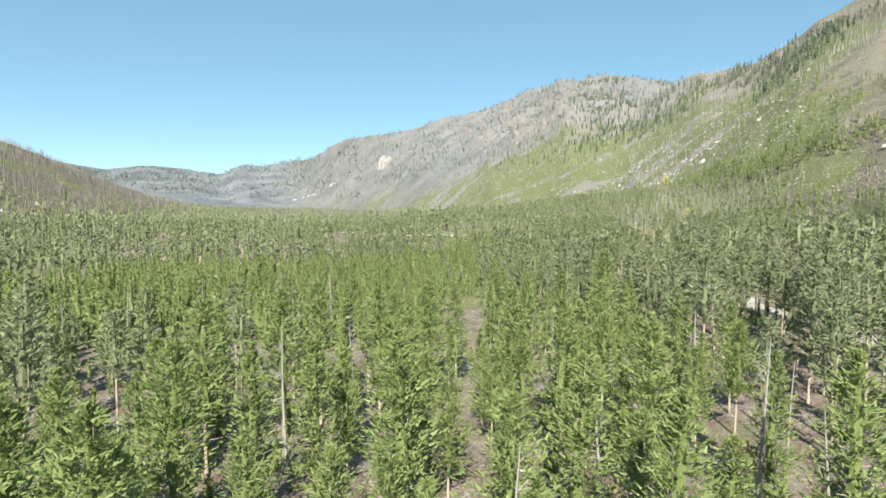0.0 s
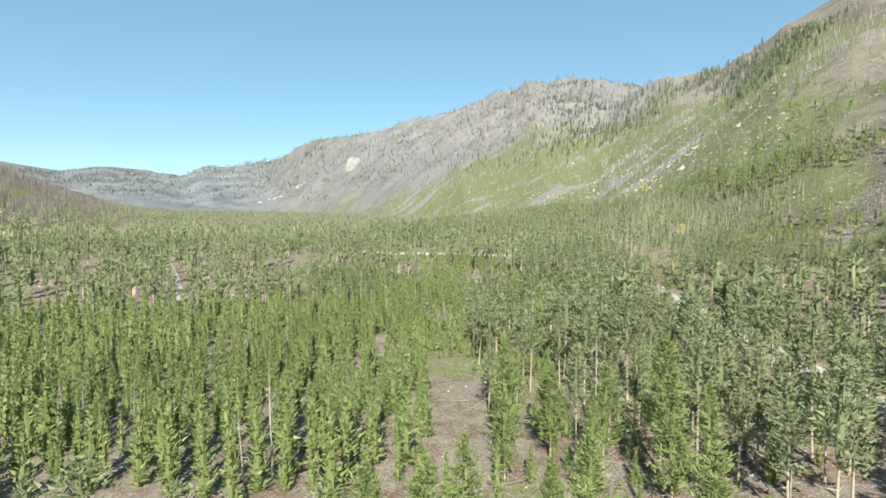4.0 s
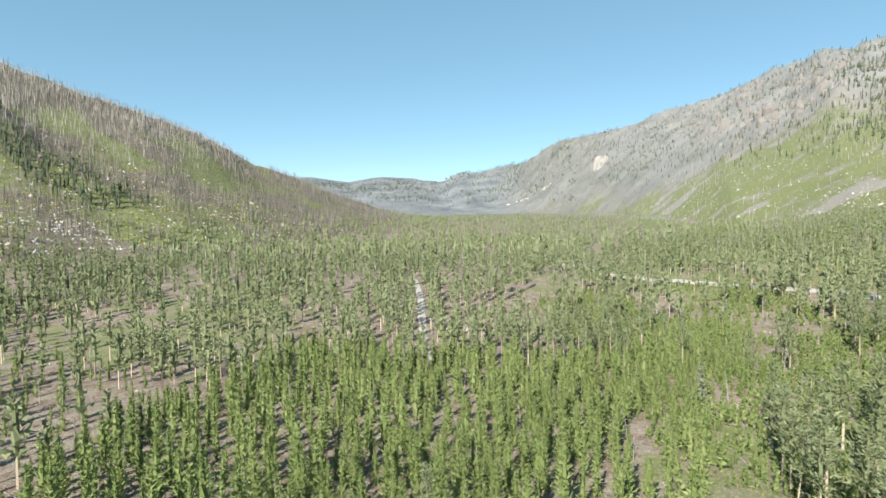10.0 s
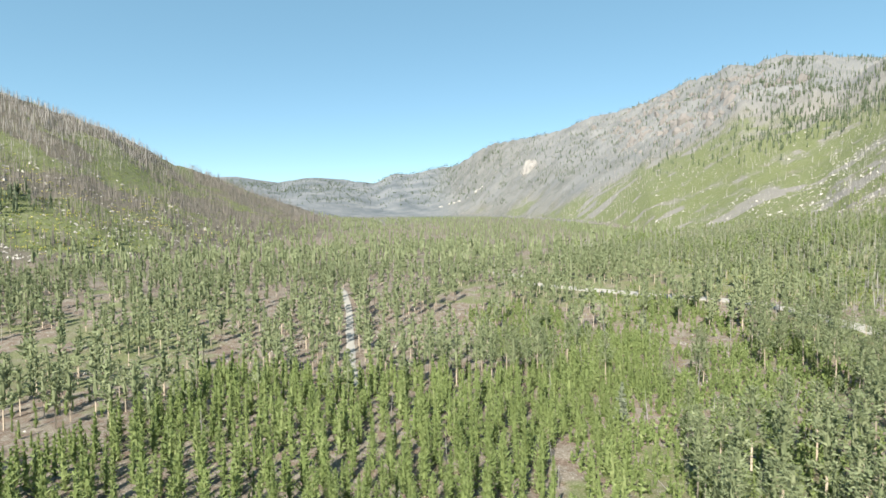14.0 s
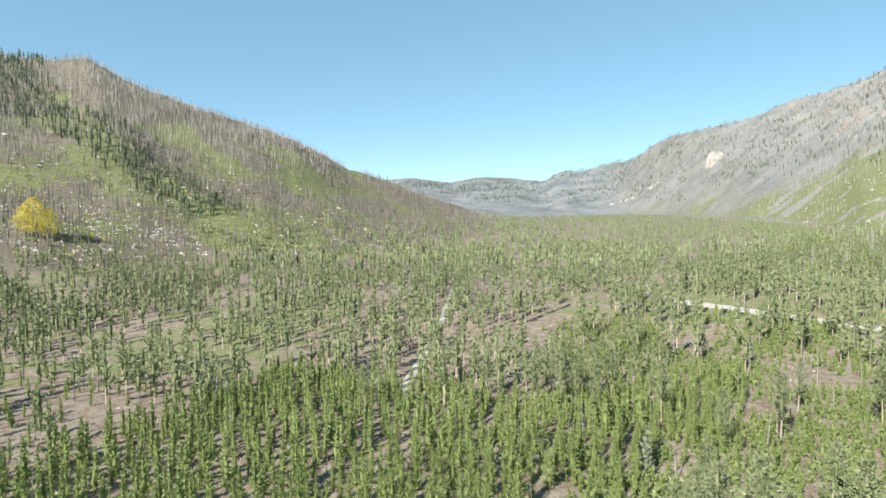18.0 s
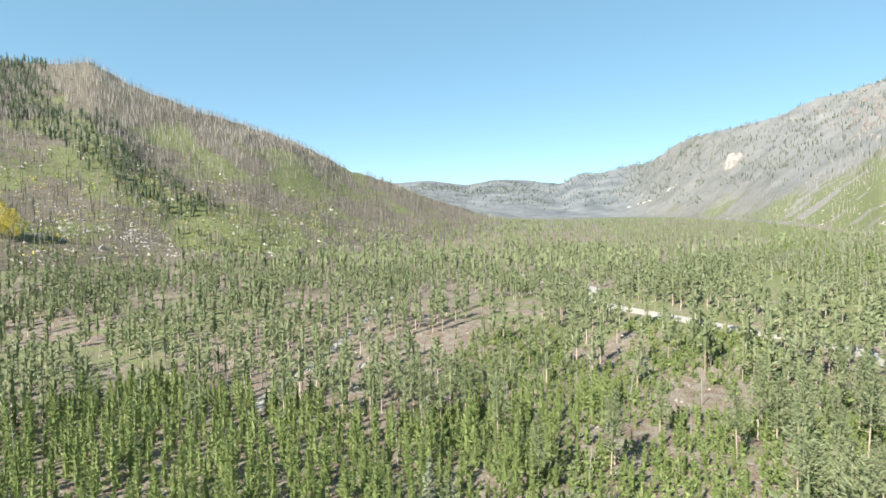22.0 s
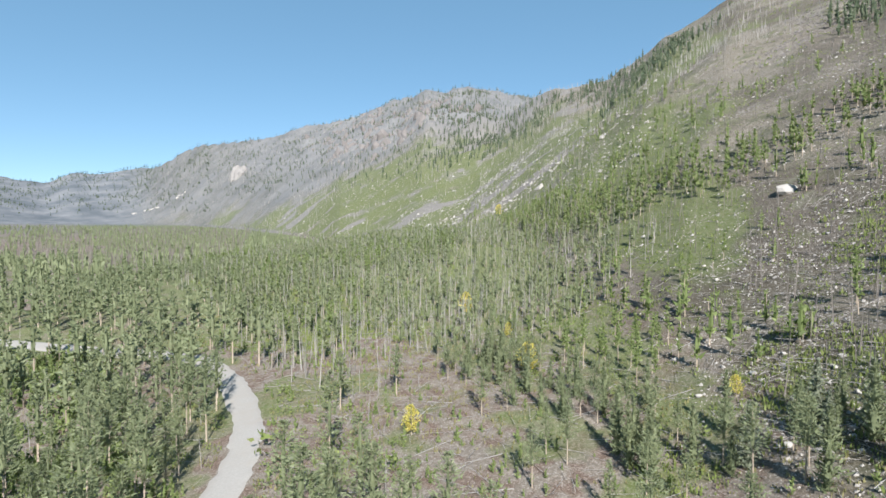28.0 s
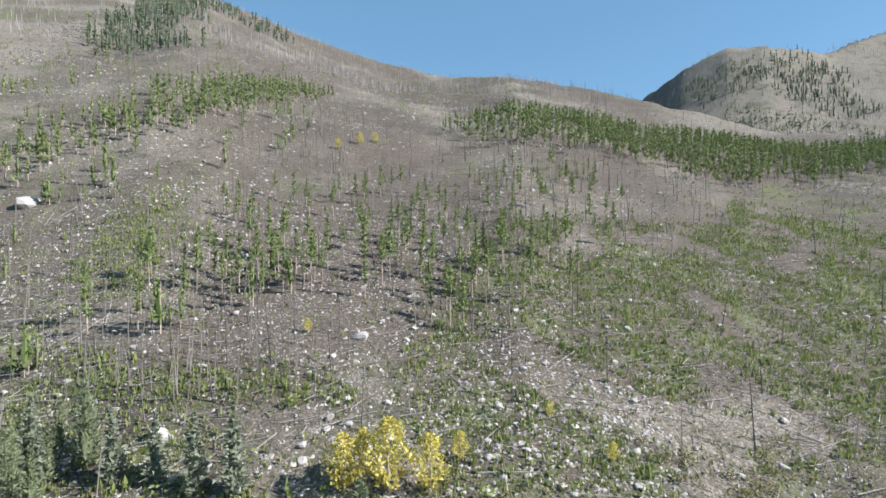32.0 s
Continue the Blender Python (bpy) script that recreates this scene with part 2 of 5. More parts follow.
# heading, foot's distance, ridge's distance, ridge's height in degrees as seen from the middle
RIGHT_SLOPE = ((-30, 900, 2000, 7), (-40, 420, 1700, 11.5), (-47, 300, 1450, 14.76), (-52.5, 200, 1150, 15.21), (-57.5, 160, 1020, 18.72), (-64, 125, 1050, 21.48), (-71.5, 100, 1080, 22.64), (-78.6, 80, 1060, 23.14), (-83, 70, 1000, 21.91), (-90, 60, 930, 19.4), (-96, 55, 860, 17.79), (-103, 55, 760, 16.88), (-109, 55, 680, 16.94), (-115, 60, 590, 15.26), (-122, 65, 500, 12.95), (-132, 75, 430, 9.48), (-150, 90, 400, 8), (-175, 120, 420, 7))
CLIFFS = ((-4, 3000, 4200, 4.72), (-6.5, 2700, 4000, 5.92), (-9, 2500, 3500, 7.51), (-10.8, 2300, 3300, 8.58), (-17.3, 1500, 2900, 9.62), (-25, 800, 2650, 11.76), (-30, 620, 2450, 13.45), (-33.5, 520, 2250, 14.54), (-36, 480, 2150, 14.51), (-39.5, 440, 2100, 14.88), (-44.8, 420, 2250, 13.77), (-50, 420, 2400, 14.2), (-60, 420, 2400, 14))
LEFT_HILL = ((7, 950, 1500, 0.3), (9, 900, 1450, 0.9), (12, 820, 1400, 2.0), (15.5, 760, 1300, 3.0), (18.4, 700, 1250, 4.1), (24, 600, 1150, 5.63), (30, 540, 1080, 8.88), (35, 500, 1050, 10.54), (38.5, 480, 1050, 11.21), (42.7, 470, 1080, 12.42), (47, 450, 1120, 14.4), (52, 430, 1150, 13.63), (65, 400, 1100, 12.5), (95, 380, 1000, 13), (130, 380, 1000, 10), (160, 420, 900, 6))
FAR_RANGE = ((26, 2600, 4500, 4.2), (15, 2600, 4500, 4.75), (11, 2700, 4500, 4.22), (8.4, 2700, 4400, 4.64), (4.3, 2800, 4400, 4.75), (1.4, 2900, 4300, 4.36), (-0.5, 2900, 4250, 5.35), (-3, 2900, 4200, 5.49), (-6, 2900, 4200, 6.15), (-20, 2900, 4300, 6))
HOLLOW = ((-119, 560, 1300, 11), (-122, 560, 1250, 14.13), (-125.4, 560, 1200, 16.12), (-129, 560, 1180, 17.26), (-132, 560, 1180, 16.98), (-136, 560, 1250, 15.89), (-141, 560, 1500, 16.86), (-155, 560, 1500, 15), (-178, 560, 1500, 12))


def floor_height(x, y):
    side = 0.15 * np.log1p(np.exp((x - 75) / 22.0)) * 22
    side = np.where(x > 330, 0.15 * 255 + 0.02 * (x - 330), side)
    return 2 + 0.012 * np.clip(y - 120, -400, 1200) + 6.5 * step(205, 320, y) + 0.03 * np.clip(y - 700, 0, 3500) + side * step(900, 250, y) + 0.05 * np.clip(-x - 140, 0, 400)


def ridge_height(az, r, base, table, bend):
    az_t, foot_t, far_t, up_t = np.array(sorted(table)).T
    foot, far, up = (np.interp(az, az_t, column) for column in (foot_t, far_t, up_t))
    edge = step(az_t[0] - 6, az_t[0], az) * step(az_t[-1] + 6, az_t[-1], az)
    top = OZ + far * np.tan(np.radians(up))
    s = (r - foot) / (far - foot)
    rise = np.clip(s, 0, 1) ** bend
    fall = np.clip(s - 1, 0, 3) * (far - foot) * 0.4
    height = base + (top - base) * rise - fall * 1.0
    below = np.clip(s * (far - foot) * 0.5, -20, 0)
    return base + (height - base) * edge + below - 20 * (1 - edge)


def ground(x, y, rough=True):
    """The height of the ground."""
    x, y = np.asarray(x, float), np.asarray(y, float)
    dx, dy = x - OX, y - OY
    r, az = np.hypot(dx, dy), np.degrees(np.arctan2(-dx, dy))
    base = floor_height(x, y)
    z = base
    for table, bend in ((RIGHT_SLOPE, 1.12), (CLIFFS, 1.25), (LEFT_HILL, 1.25), (FAR_RANGE, 1.3), (HOLLOW, 1.2)):
        other = ridge_height(az, r, base, table, bend)
        z = 0.5 * (z + other + np.sqrt((z - other) ** 2 + 80.0)) - 0.6
    up = np.clip((z - base) / 60, 0, 1)
    if rough:
        z = z + fbm(x, y, 9, 3, 3) * 0.5 + fbm(x, y, 40, 5, 3) * (0.8 + 3.5 * up) * step(2400, 1300, r) + up * fbm(x, y, 190, 8, 4) * np.clip((z - base) * 0.12, 0, 13) * step(30, 200, r) * step(2800, 2000, r)
        z = z + up * step(1900, 2800, r) * step(-12, -4, az) * step(40, 30, az) * np.abs(fbm(x, 0.6 * y, 900, 17, 3)) * np.clip((z - base) * 0.22, 0, 40)
        crag = step(0.38, 0.75, (z - base) / 420) * step(-14, -22, az) * step(-47, -38, az)
        z = z + crag * (np.abs(fbm(x, y, 130, 21, 4)) - 0.12) * 60
    return z


# the forest road and a dirt track, as they bend through the trees
ROAD = ((20, -50), (52, -5), (84, 38), (93, 66), (108, 100), (124, 130), (134.8, 150), (142.3, 163), (147, 176), (149.5, 192), (150.5, 208), (148, 224), (140, 238), (128, 253), (115, 270), (104, 285), (94, 303), (90, 318), (92, 335), (92, 350), (84, 372), (66, 386), (54, 410), (50, 440))
TRACK = ((12, 184), (9, 193), (7.5, 205), (6.5, 225), (5, 250), (4, 268), (1, 300), (-3, 330))
TRAIL = ((34, 78), (40, 90), (46, 103), (56, 126), (65, 146), (70, 156))


def smooth_line(points, steps=10):
    points = np.array(points, float)
    padded = np.vstack([2 * points[0] - points[1], points, 2 * points[-1] - points[-2]])
    out = []
    for k in range(1, len(padded) - 2):
        a, b, c, d = padded[k - 1 : k + 3]
        t = np.linspace(0, 1, steps, endpoint=False)[:, None]
        out.append(0.5 * (2 * b + (c - a) * t + (2 * a - 5 * b + 4 * c - d) * t**2 + (3 * b - a - 3 * c + d) * t**3))
    return np.vstack([*out, points[-1:]])


ROAD_LINE, TRACK_LINE, TRAIL_LINE = smooth_line(ROAD), smooth_line(TRACK), smooth_line(TRAIL)
ROADSIDE_LINE = np.array([(112.0, 128.0), (128.0, 160.0), (136.0, 190.0), (132.0, 218.0)])
WEST_LINE = np.array([(62.0, 30.0), (77.0, 52.0), (84.0, 75.0), (97.0, 104.0), (108.0, 124.0)])
SCREEN_LINE = np.array([(141.0, 186.0), (140.0, 207.0), (132.0, 236.0), (122.0, 251.0)])
BEND_LINE = np.array([(140.0, 250.0), (118.0, 282.0), (124.0, 300.0)])
PILE_LINE = np.array([(197.0, 58.0), (191.0, 54.0), (188.0, 50.0)])
BANK_LINE = np.array([(183.0, 45.0), (181.0, 40.0), (182.0, 31.0)])
BARE_LINE = np.array([(43.0, 121.0), (46.0, 134.0), (51.0, 145.0)])
GLADE_LINE = np.array([(-6.0, 84.0), (12.0, 73.0), (30.0, 67.0), (42.0, 58.0), (57.0, 45.0)])


def off_line(x, y, line):
    """How far points lie from a line."""
    best = np.full(np.shape(x), 1e9)
    for p, q in zip(line[:-1], line[1:]):
        w = q - p
        t = np.clip(((x - p[0]) * w[0] + (y - p[1]) * w[1]) / (w @ w), 0, 1)
        best = np.minimum(best, np.hypot(x - p[0] - t * w[0], y - p[1] - t * w[1]))
    return best


def bench(x, y):
    """The ground, levelled along the road."""
    z = ground(x, y)
    near = step(11, 5, off_line(x, y, ROAD_LINE)) if np.size(x) else 0
    return z + (ground(x, y, False) + 0.1 - z) * near


def zones(x, y):
    """How much grass and bare rock the ground carries, 0 to 1."""
    dx, dy = x - OX, y - OY
    r, az = np.hypot(dx, dy), np.degrees(np.arctan2(-dx, dy))
    base, z = floor_height(x, y), ground(x, y, False)
    up = z - base
    wob = fbm(x, y, 60, 31, 4)
    wide = fbm(x, y, 240, 35, 4)
    reach = np.interp(az, (-60, -48, -36, -25, -12), (215, 235, 200, 115, 50))
    meadow = step(4, 14, up) * step(60, -40, up - reach + 130 * wide + 50 * wob) * step(-70, -58, az + 9 * wob) * step(-6, -20, az + 10 * wide) * (0.8 + 0.5 * wob)
    mottled = step(-0.5, -0.12, fbm(x, y, 11, 33, 3) + 0.5 * wob)
    low = step(-99, -107, az + 6 * wob) * step(25, 17, up - 20 * step(-124, -131, az) + 12 * wob) * step(1, 4, up)
    tongue = step(11, 6, off_line(x, y, np.array([(206.0, 120.0), (200.0, 112.0), (192.0, 98.0), (188.0, 86.0)])))
    right_green = 0.95 * mottled * np.maximum(low, tongue) * step(3, 6, off_line(x, y, PILE_LINE)) * step(3.5, 5.5, off_line(x, y, BANK_LINE))
    right_green = np.maximum(right_green, step(-55, -62, az) * step(-0.2, 0.15, wob - 0.2 * step(70, 30, up)) * 0.75)
    left_green = step(6, 20, az) * step(5, 20, up) * step(-0.2, 0.2, wob + 0.06 - 0.35 * step(90, 190, up)) * 0.62
    left_green = np.maximum(left_green, step(1.3, 0.8, np.hypot((x + 240) / 55, (y - 565) / 75) + 0.4 * wob))
    floor_green = step(6, 2, up) * step(-0.05, 0.2, wob - 0.1 + 0.6 * fbm(x, y, 9, 36, 3) + 0.45 * step(60, 110, x) * step(220, 260, y) + 0.4 * step(160, 190, x) * step(190, 215, y))
    plants = right_green
    right_green = 0.4 * right_green
    grass = np.clip(np.maximum.reduce([meadow, right_green, left_green, floor_green * (0.55 + 0.3 * step(150, 170, x) * step(200, 230, y))]), 0, 1)
    rocky = step(-0.02, 0.25, fbm(x, y, 38, 51, 4) - 0.04)
    crag = step(170, 300, up + 70 * wob) * step(-12, -18, az) * step(-48, -42, az)
    slopes = step(8, 25, up)
    rock = np.clip(np.maximum(crag, rocky * slopes * (0.8 - 0.5 * meadow) * (0.35 + 0.65 * step(-58, -50, az) * step(0, -8, az))), 0, 1)
    streak = step(0.2, 0.32, fbm(0.3 * x, y + 0.25 * x, 40, 53, 4) + 0.1 * wob) * step(6, 20, up) * step(-66, -56, az) * step(-8, -20, az) * step(300, 220, up)
    rock = np.maximum(rock, 0.7 * streak)
    foot = step(-44, -34, az + 8 * wob) * step(-8, -16, az + 8 * wob) * step(240, 300, r + 90 * wob) * step(640, 520, r + 200 * wide) * step(24, 10, up)
    grass = np.maximum(grass * (1 - 0.5 * streak), 0.6 * foot)
    # the left hill's term darkens its colour to stand in for dim grazing light
    dark_ground = np.clip(step(-76, -90, az + 14 * wob) * step(3, 14, up) * step(-0.4, 0.0, wob + 0.12) + step(5, 14, az) * (0.7 + 0.5 * wob) + plants, 0, 1) * (1 - 0.8 * step(5, 3, off_line(x, y, BANK_LINE))) * (1 - step(-120, -128, az) * step(60, 90, up))
    return grass, rock, dark_ground, plants


def build_land():
    angles = np.radians(np.concatenate([np.arange(-150, -46, 0.5), np.arange(-46, -10, 0.25), np.arange(-10, 66, 0.5), np.arange(66, 210, 3.0)]))
    rings = np.concatenate([np.linspace(1.5, 60, 40), 60 * (1400 / 60) ** np.linspace(0, 1, 186)[1:], np.arange(1420, 2900, 22.0), 2900 * (4950 / 2900) ** np.linspace(0, 1, 32)])
    a, r = np.meshgrid(angles, rings, indexing="ij")
    x, y = OX - r * np.sin(a), OY + r * np.cos(a)
    z = bench(x, y)
    grass, rock, dark_ground, plants = zones(x, y)
    na, nr = x.shape
    i, j = np.meshgrid(np.arange(na), np.arange(nr - 1), indexing="ij")
    n = (i + 1) % na
    faces = np.stack([i * nr + j, n * nr + j, n * nr + j + 1, i * nr + j + 1], -1).reshape(-1, 4)
    verts = np.stack([x, y, z], -1).reshape(-1, 3)
    # last attribute: painted blue-grey haze on the far range, weaker grey on the cliffs
    ob = new("ground", mesh_of("ground", verts, faces, GROUND, True, (("grass", grass.ravel()), ("rock", rock.ravel()), ("ash", step(1, 6, z - floor_height(x, y)).ravel()), ("dark_ground", dark_ground.ravel()), ("hazy_woods", np.maximum(step(2000, 2900, r) * step(-13, -3, np.degrees(a)) * step(60, 50, np.degrees(a)), 0.62 * step(1000, 1700, r) * step(-50, -44, np.degrees(a)) * step(10, 0, np.degrees(a)) * (1 - grass)).ravel()))))
    tagged(ob, "brown valley floor and grassy, rocky mountain slopes", "ground", kind="structure")


def build_strip(name, line, width, material_, label, lift):
    side = np.gradient(line, axis=0)
    side = np.stack([side[:, 1], -side[:, 0]], -1) / np.hypot(side[:, 0], side[:, 1])[:, None]
    across = np.linspace(-1, 1, 9)
    wobble = 1 + 0.16 * vnoise(np.arange(len(line)) * 1.0, np.zeros(len(line)), 3.1, 4)
    points = line[:, None] + side[:, None] * (across[:, None] * width / 2 * wobble[:, None, None])
    x, y = points[..., 0], points[..., 1]
    z = bench(x, y) + lift - 0.35 * np.abs(across) ** 6
    n, m = x.shape
    i, j = np.meshgrid(np.arange(n - 1), np.arange(m - 1), indexing="ij")
    faces = np.stack([i * m + j, i * m + j + 1, (i + 1) * m + j + 1, (i + 1) * m + j], -1).reshape(-1, 4)
    me = mesh_of(name, np.stack([x, y, z], -1).reshape(-1, 3), faces, material_, True)
    tagged(new(name, me), label, "road", kind="structure")


build_land()
build_strip("road", smooth_line(ROAD, 24), 5.6, GRAVEL, "pale dusty gravel forest road winding between pines", 0.22)
build_strip("dirt_track", smooth_line(TRACK, 24), 3.4, GRAVEL, "narrow pale dirt track among pine trees", 0.12)


# ------------------------------------------------------------------ shapes of trees, stones and scrub
def tapered(points, radii, sides=6, tip=False):
    """A tapered tube along points: vertices and four-cornered faces."""
    points, radii = np.array(points, float), np.array(radii, float)
    turn = np.linspace(0, 2 * np.pi, sides, endpoint=False)
    ring = np.stack([np.cos(turn), np.sin(turn), 0 * turn], -1)
    verts = (points[:, None] + ring[None] * radii[:, None, None]).reshape(-1, 3)
    faces = [(k * sides + i, k * sides + (i + 1) % sides, (k + 1) * sides + (i + 1) % sides, (k + 1) * sides + i) for k in range(len(points) - 1) for i in range(sides)]
    return verts, np.array(faces)


def stick(p, q, a, b):
    """A thin three-sided limb between two points."""
    p, q = np.array(p, float), np.array(q, float)
    way = q - p
    u = np.cross(way, (0.3, 0.2, 1.0))
    u = u / (np.linalg.norm(u) + 1e-9)
    v = np.cross(way, u) / (np.linalg.norm(way) + 1e-9)
    ring = [np.cos(t) * u + np.sin(t) * v for t in (0, 2.1, 4.2)]
    verts = np.array([p + a * w for w in ring] + [q + b * w for w in ring])
    return verts, np.array([(0, 1, 4, 3), (1, 2, 5, 4), (2, 0, 3, 5)])


def joined(pieces):
    verts, faces, at = [], [], 0
    for v, f in pieces:
        verts.append(v)
        faces.append(np.asarray(f) + at)
        at += len(v)
    return np.vstack(verts), np.vstack(faces)


def tufts(centres, outward, size, r):
    """Small bent leaf-shaped quads at the centres, leaning outward."""
    n = len(centres)
    lean = outward + r.normal(0, 0.55, (n, 3))
    lean /= np.linalg.norm(lean, axis=1)[:, None] + 1e-9
    side = np.cross(lean, r.normal(0, 1, (n, 3)))
    side /= np.linalg.norm(side, axis=1)[:, None] + 1e-9
    long = (size * r.uniform(0.7, 1.35, n))[:, None]
    wide = long * r.uniform(0.38, 0.62, n)[:, None]
    verts = np.stack([centres - lean * long * 0.4, centres + side * wide, centres + lean * long, centres - side * wide], 1)
    return verts.reshape(-1, 3), np.arange(4 * n).reshape(n, 4)


def core(radius, bare, shape, seed, sides=6, rings=5, fill=0.68):
    """The dense inner mass of a crown of height 1, lumpy, as triangles."""
    r = np.random.default_rng(seed)
    u = np.linspace(0, 1, rings)
    out = fill * radius * np.maximum((1 - u) ** shape * (0.35 + 0.65 * np.clip(u / 0.16, 0, 1)), 0.02)
    turn = np.linspace(0, 2 * np.pi, sides, endpoint=False)[None] + r.uniform(0, 6.28, (rings, 1)) * 0.25
    lump = r.uniform(0.72, 1.25, (rings, sides)) * out[:, None]
    up = (bare + (0.98 - bare) * u)[:, None] + r.normal(0, 0.012, (rings, sides))
    verts = np.stack([np.cos(turn) * lump, np.sin(turn) * lump, up], -1).reshape(-1, 3)
    faces = [f for k in range(rings - 1) for i in range(sides) for f in ((k * sides + i, k * sides + (i + 1) % sides, (k + 1) * sides + i), (k * sides + (i + 1) % sides, (k + 1) * sides + (i + 1) % sides, (k + 1) * sides + i))]
    return verts, np.array(faces)


def boughs(radius, bare, levels, per, each, size, shape, seed, lift=0.5, sparse=0.0, hollow=0.25, ratio=0.3):
    """Needle tufts on rising boughs round a crown of height 1, as pointed triangles."""
    r = np.random.default_rng(seed)
    n = levels * per
    u = (np.repeat(np.arange(levels), per) + r.uniform(0, 1, n)) / levels
    turn = np.arange(n) * 2.39996 + r.normal(0, 0.35, n)
    keep = r.uniform(0, 1, n) > sparse * (1.1 - u)
    u, turn = u[keep], turn[keep]
    n = len(u)
    profile = (1 - u) ** shape * (0.5 + 0.5 * np.clip(u / 0.18, 0, 1))
    long = radius * np.maximum(profile, 0.07) * r.uniform(0.55, 1.15, n)
    out = np.stack([np.cos(turn), np.sin(turn), 0 * turn], -1)
    way = out + np.array((0, 0, 1.0)) * (lift * (0.5 + 0.9 * u))[:, None]
    s = hollow + (1 - hollow) * r.uniform(0, 1, (n, each)) ** 0.75
    at = np.zeros((n, each, 3))
    at[..., 2] = (bare + (0.98 - bare) * u - 0.3 * lift * long)[:, None]
    at = at + way[:, None] * (long[:, None] * s)[..., None] + r.normal(0, 1, (n, each, 3)) * (0.02 * radius + 0.13 * long)[:, None, None]
    lean = way[:, None] * (1, 1, 0.7) + r.normal(0, 0.42, (n, each, 3)) + (0, 0, 0.35)
    lean = lean.reshape(-1, 3)
    lean /= np.linalg.norm(lean, axis=1)[:, None]
    face = (out[:, None] * 0.75 + (0, 0, 0.75) + r.normal(0, 0.42, (n, each, 3))).reshape(-1, 3)
    side = np.cross(lean, face)
    side /= np.linalg.norm(side, axis=1)[:, None] + 1e-9
    at = at.reshape(-1, 3)
    at[:, 2] = np.clip(at[:, 2], 0.02, 0.99)
    m = len(at)
    reach = (size * r.uniform(0.6, 1.4, m) * np.repeat(1.15 - 0.45 * u, each))[:, None]
    wide = reach * ratio * r.uniform(0.7, 1.3, m)[:, None]
    verts = np.stack([at - lean * reach * 0.4 - side * wide, at - lean * reach * 0.4 + side * wide, at + lean * reach * 0.6], 1)
    return verts.reshape(-1, 3), np.arange(3 * m).reshape(m, 3)


def pine_trunk(radius, bare, seed, limbs):
    """A tapered trunk of height 1 with thin limbs."""
    r = np.random.default_rng(seed)
    levels = np.array([0, 0.06, 0.35, 0.7, 0.97])
    bend = r.normal(0, 0.006, 2)
    line = np.stack([bend[0] * levels, bend[1] * levels, levels], -1)
    line[0, 2] = -0.05
    pieces = [tapered(line, 0.0098 * np.array([1.5, 1.0, 0.8, 0.45, 0.1]), 6)]
    for k in range(limbs):
        z = r.uniform(max(bare * 0.5, 0.12), 0.9)
        turn, far = r.uniform(0, 6.28), radius * r.uniform(0.4, 0.85) * (1.05 - z)
        pieces.append(stick((0, 0, z), (np.cos(turn) * far, np.sin(turn) * far, z + 0.25 * far), 0.0028, 0.001))
    return joined(pieces)


def conifer(radius, bare, levels, per, each, size, shape, seed, limbs=0, lift=0.5, sparse=0.0, hollow=0.25, fill=0.3, ratio=0.3):
    """Trunk and crown of a conifer of height 1."""
    count = levels * per * each
    rings, sides = (7, 6) if count > 350 else (5, 5) if count > 90 else (4, 4)
    inner = core(radius, bare, shape, seed, sides, rings, fill)
    return pine_trunk(radius, bare, seed, limbs), joined([inner, boughs(radius, bare, levels, per, each, size, shape, seed, lift, sparse, hollow, ratio)])


def dead_tree(height, seed, limbs=16, sides=5):
    r = np.random.default_rng(seed)
    bend = r.normal(0, 0.02 * height, 2)
    levels = np.array([0, 0.08, 0.5, 1.0])
    line = np.stack([bend[0] * levels**2, bend[1] * levels**2, height * levels], -1)
    line[0, 2] = -0.6
    pieces = [tapered(line, 0.0125 * height * np.array([1.4, 1, 0.7, 0.18]), sides)]
    branches = []
    for k in range(limbs):
        z = height * r.uniform(0.3, 0.97)
        turn, far = r.uniform(0, 6.28), 0.13 * height * r.uniform(0.4, 1) * (1.1 - z / height)
        at = np.array([bend[0], bend[1], 0]) * (z / height) ** 2
        branches.append(stick(at + (0, 0, z), at + (np.cos(turn) * far, np.sin(turn) * far, z + r.uniform(-0.3, 0.5) * far), 0.0042 * height, 0.0014 * height))
    return joined(pieces), joined(branches)


def boulder(seed, squash=0.7, detail=1):
    bm = bmesh.new()
    bmesh.ops.create_icosphere(bm, subdivisions=detail, radius=1)
    r = np.random.default_rng(seed)
    cuts = r.normal(0, 1, (8, 3))
    cuts /= np.linalg.norm(cuts, axis=1)[:, None]
    for v in bm.verts:
        p = np.array(v.co)
        for c in cuts:
            over = p @ c - 0.62
            if over > 0:
                p = p - c * over
        p = p * (1 + r.normal(0, 0.05))
        v.co = (p[0], p[1], p[2] * squash)
    verts = np.array([v.co[:] for v in bm.verts])
    faces = np.array([[v.index for v in f.verts] for f in bm.faces])
    bm.free()
    return verts, faces


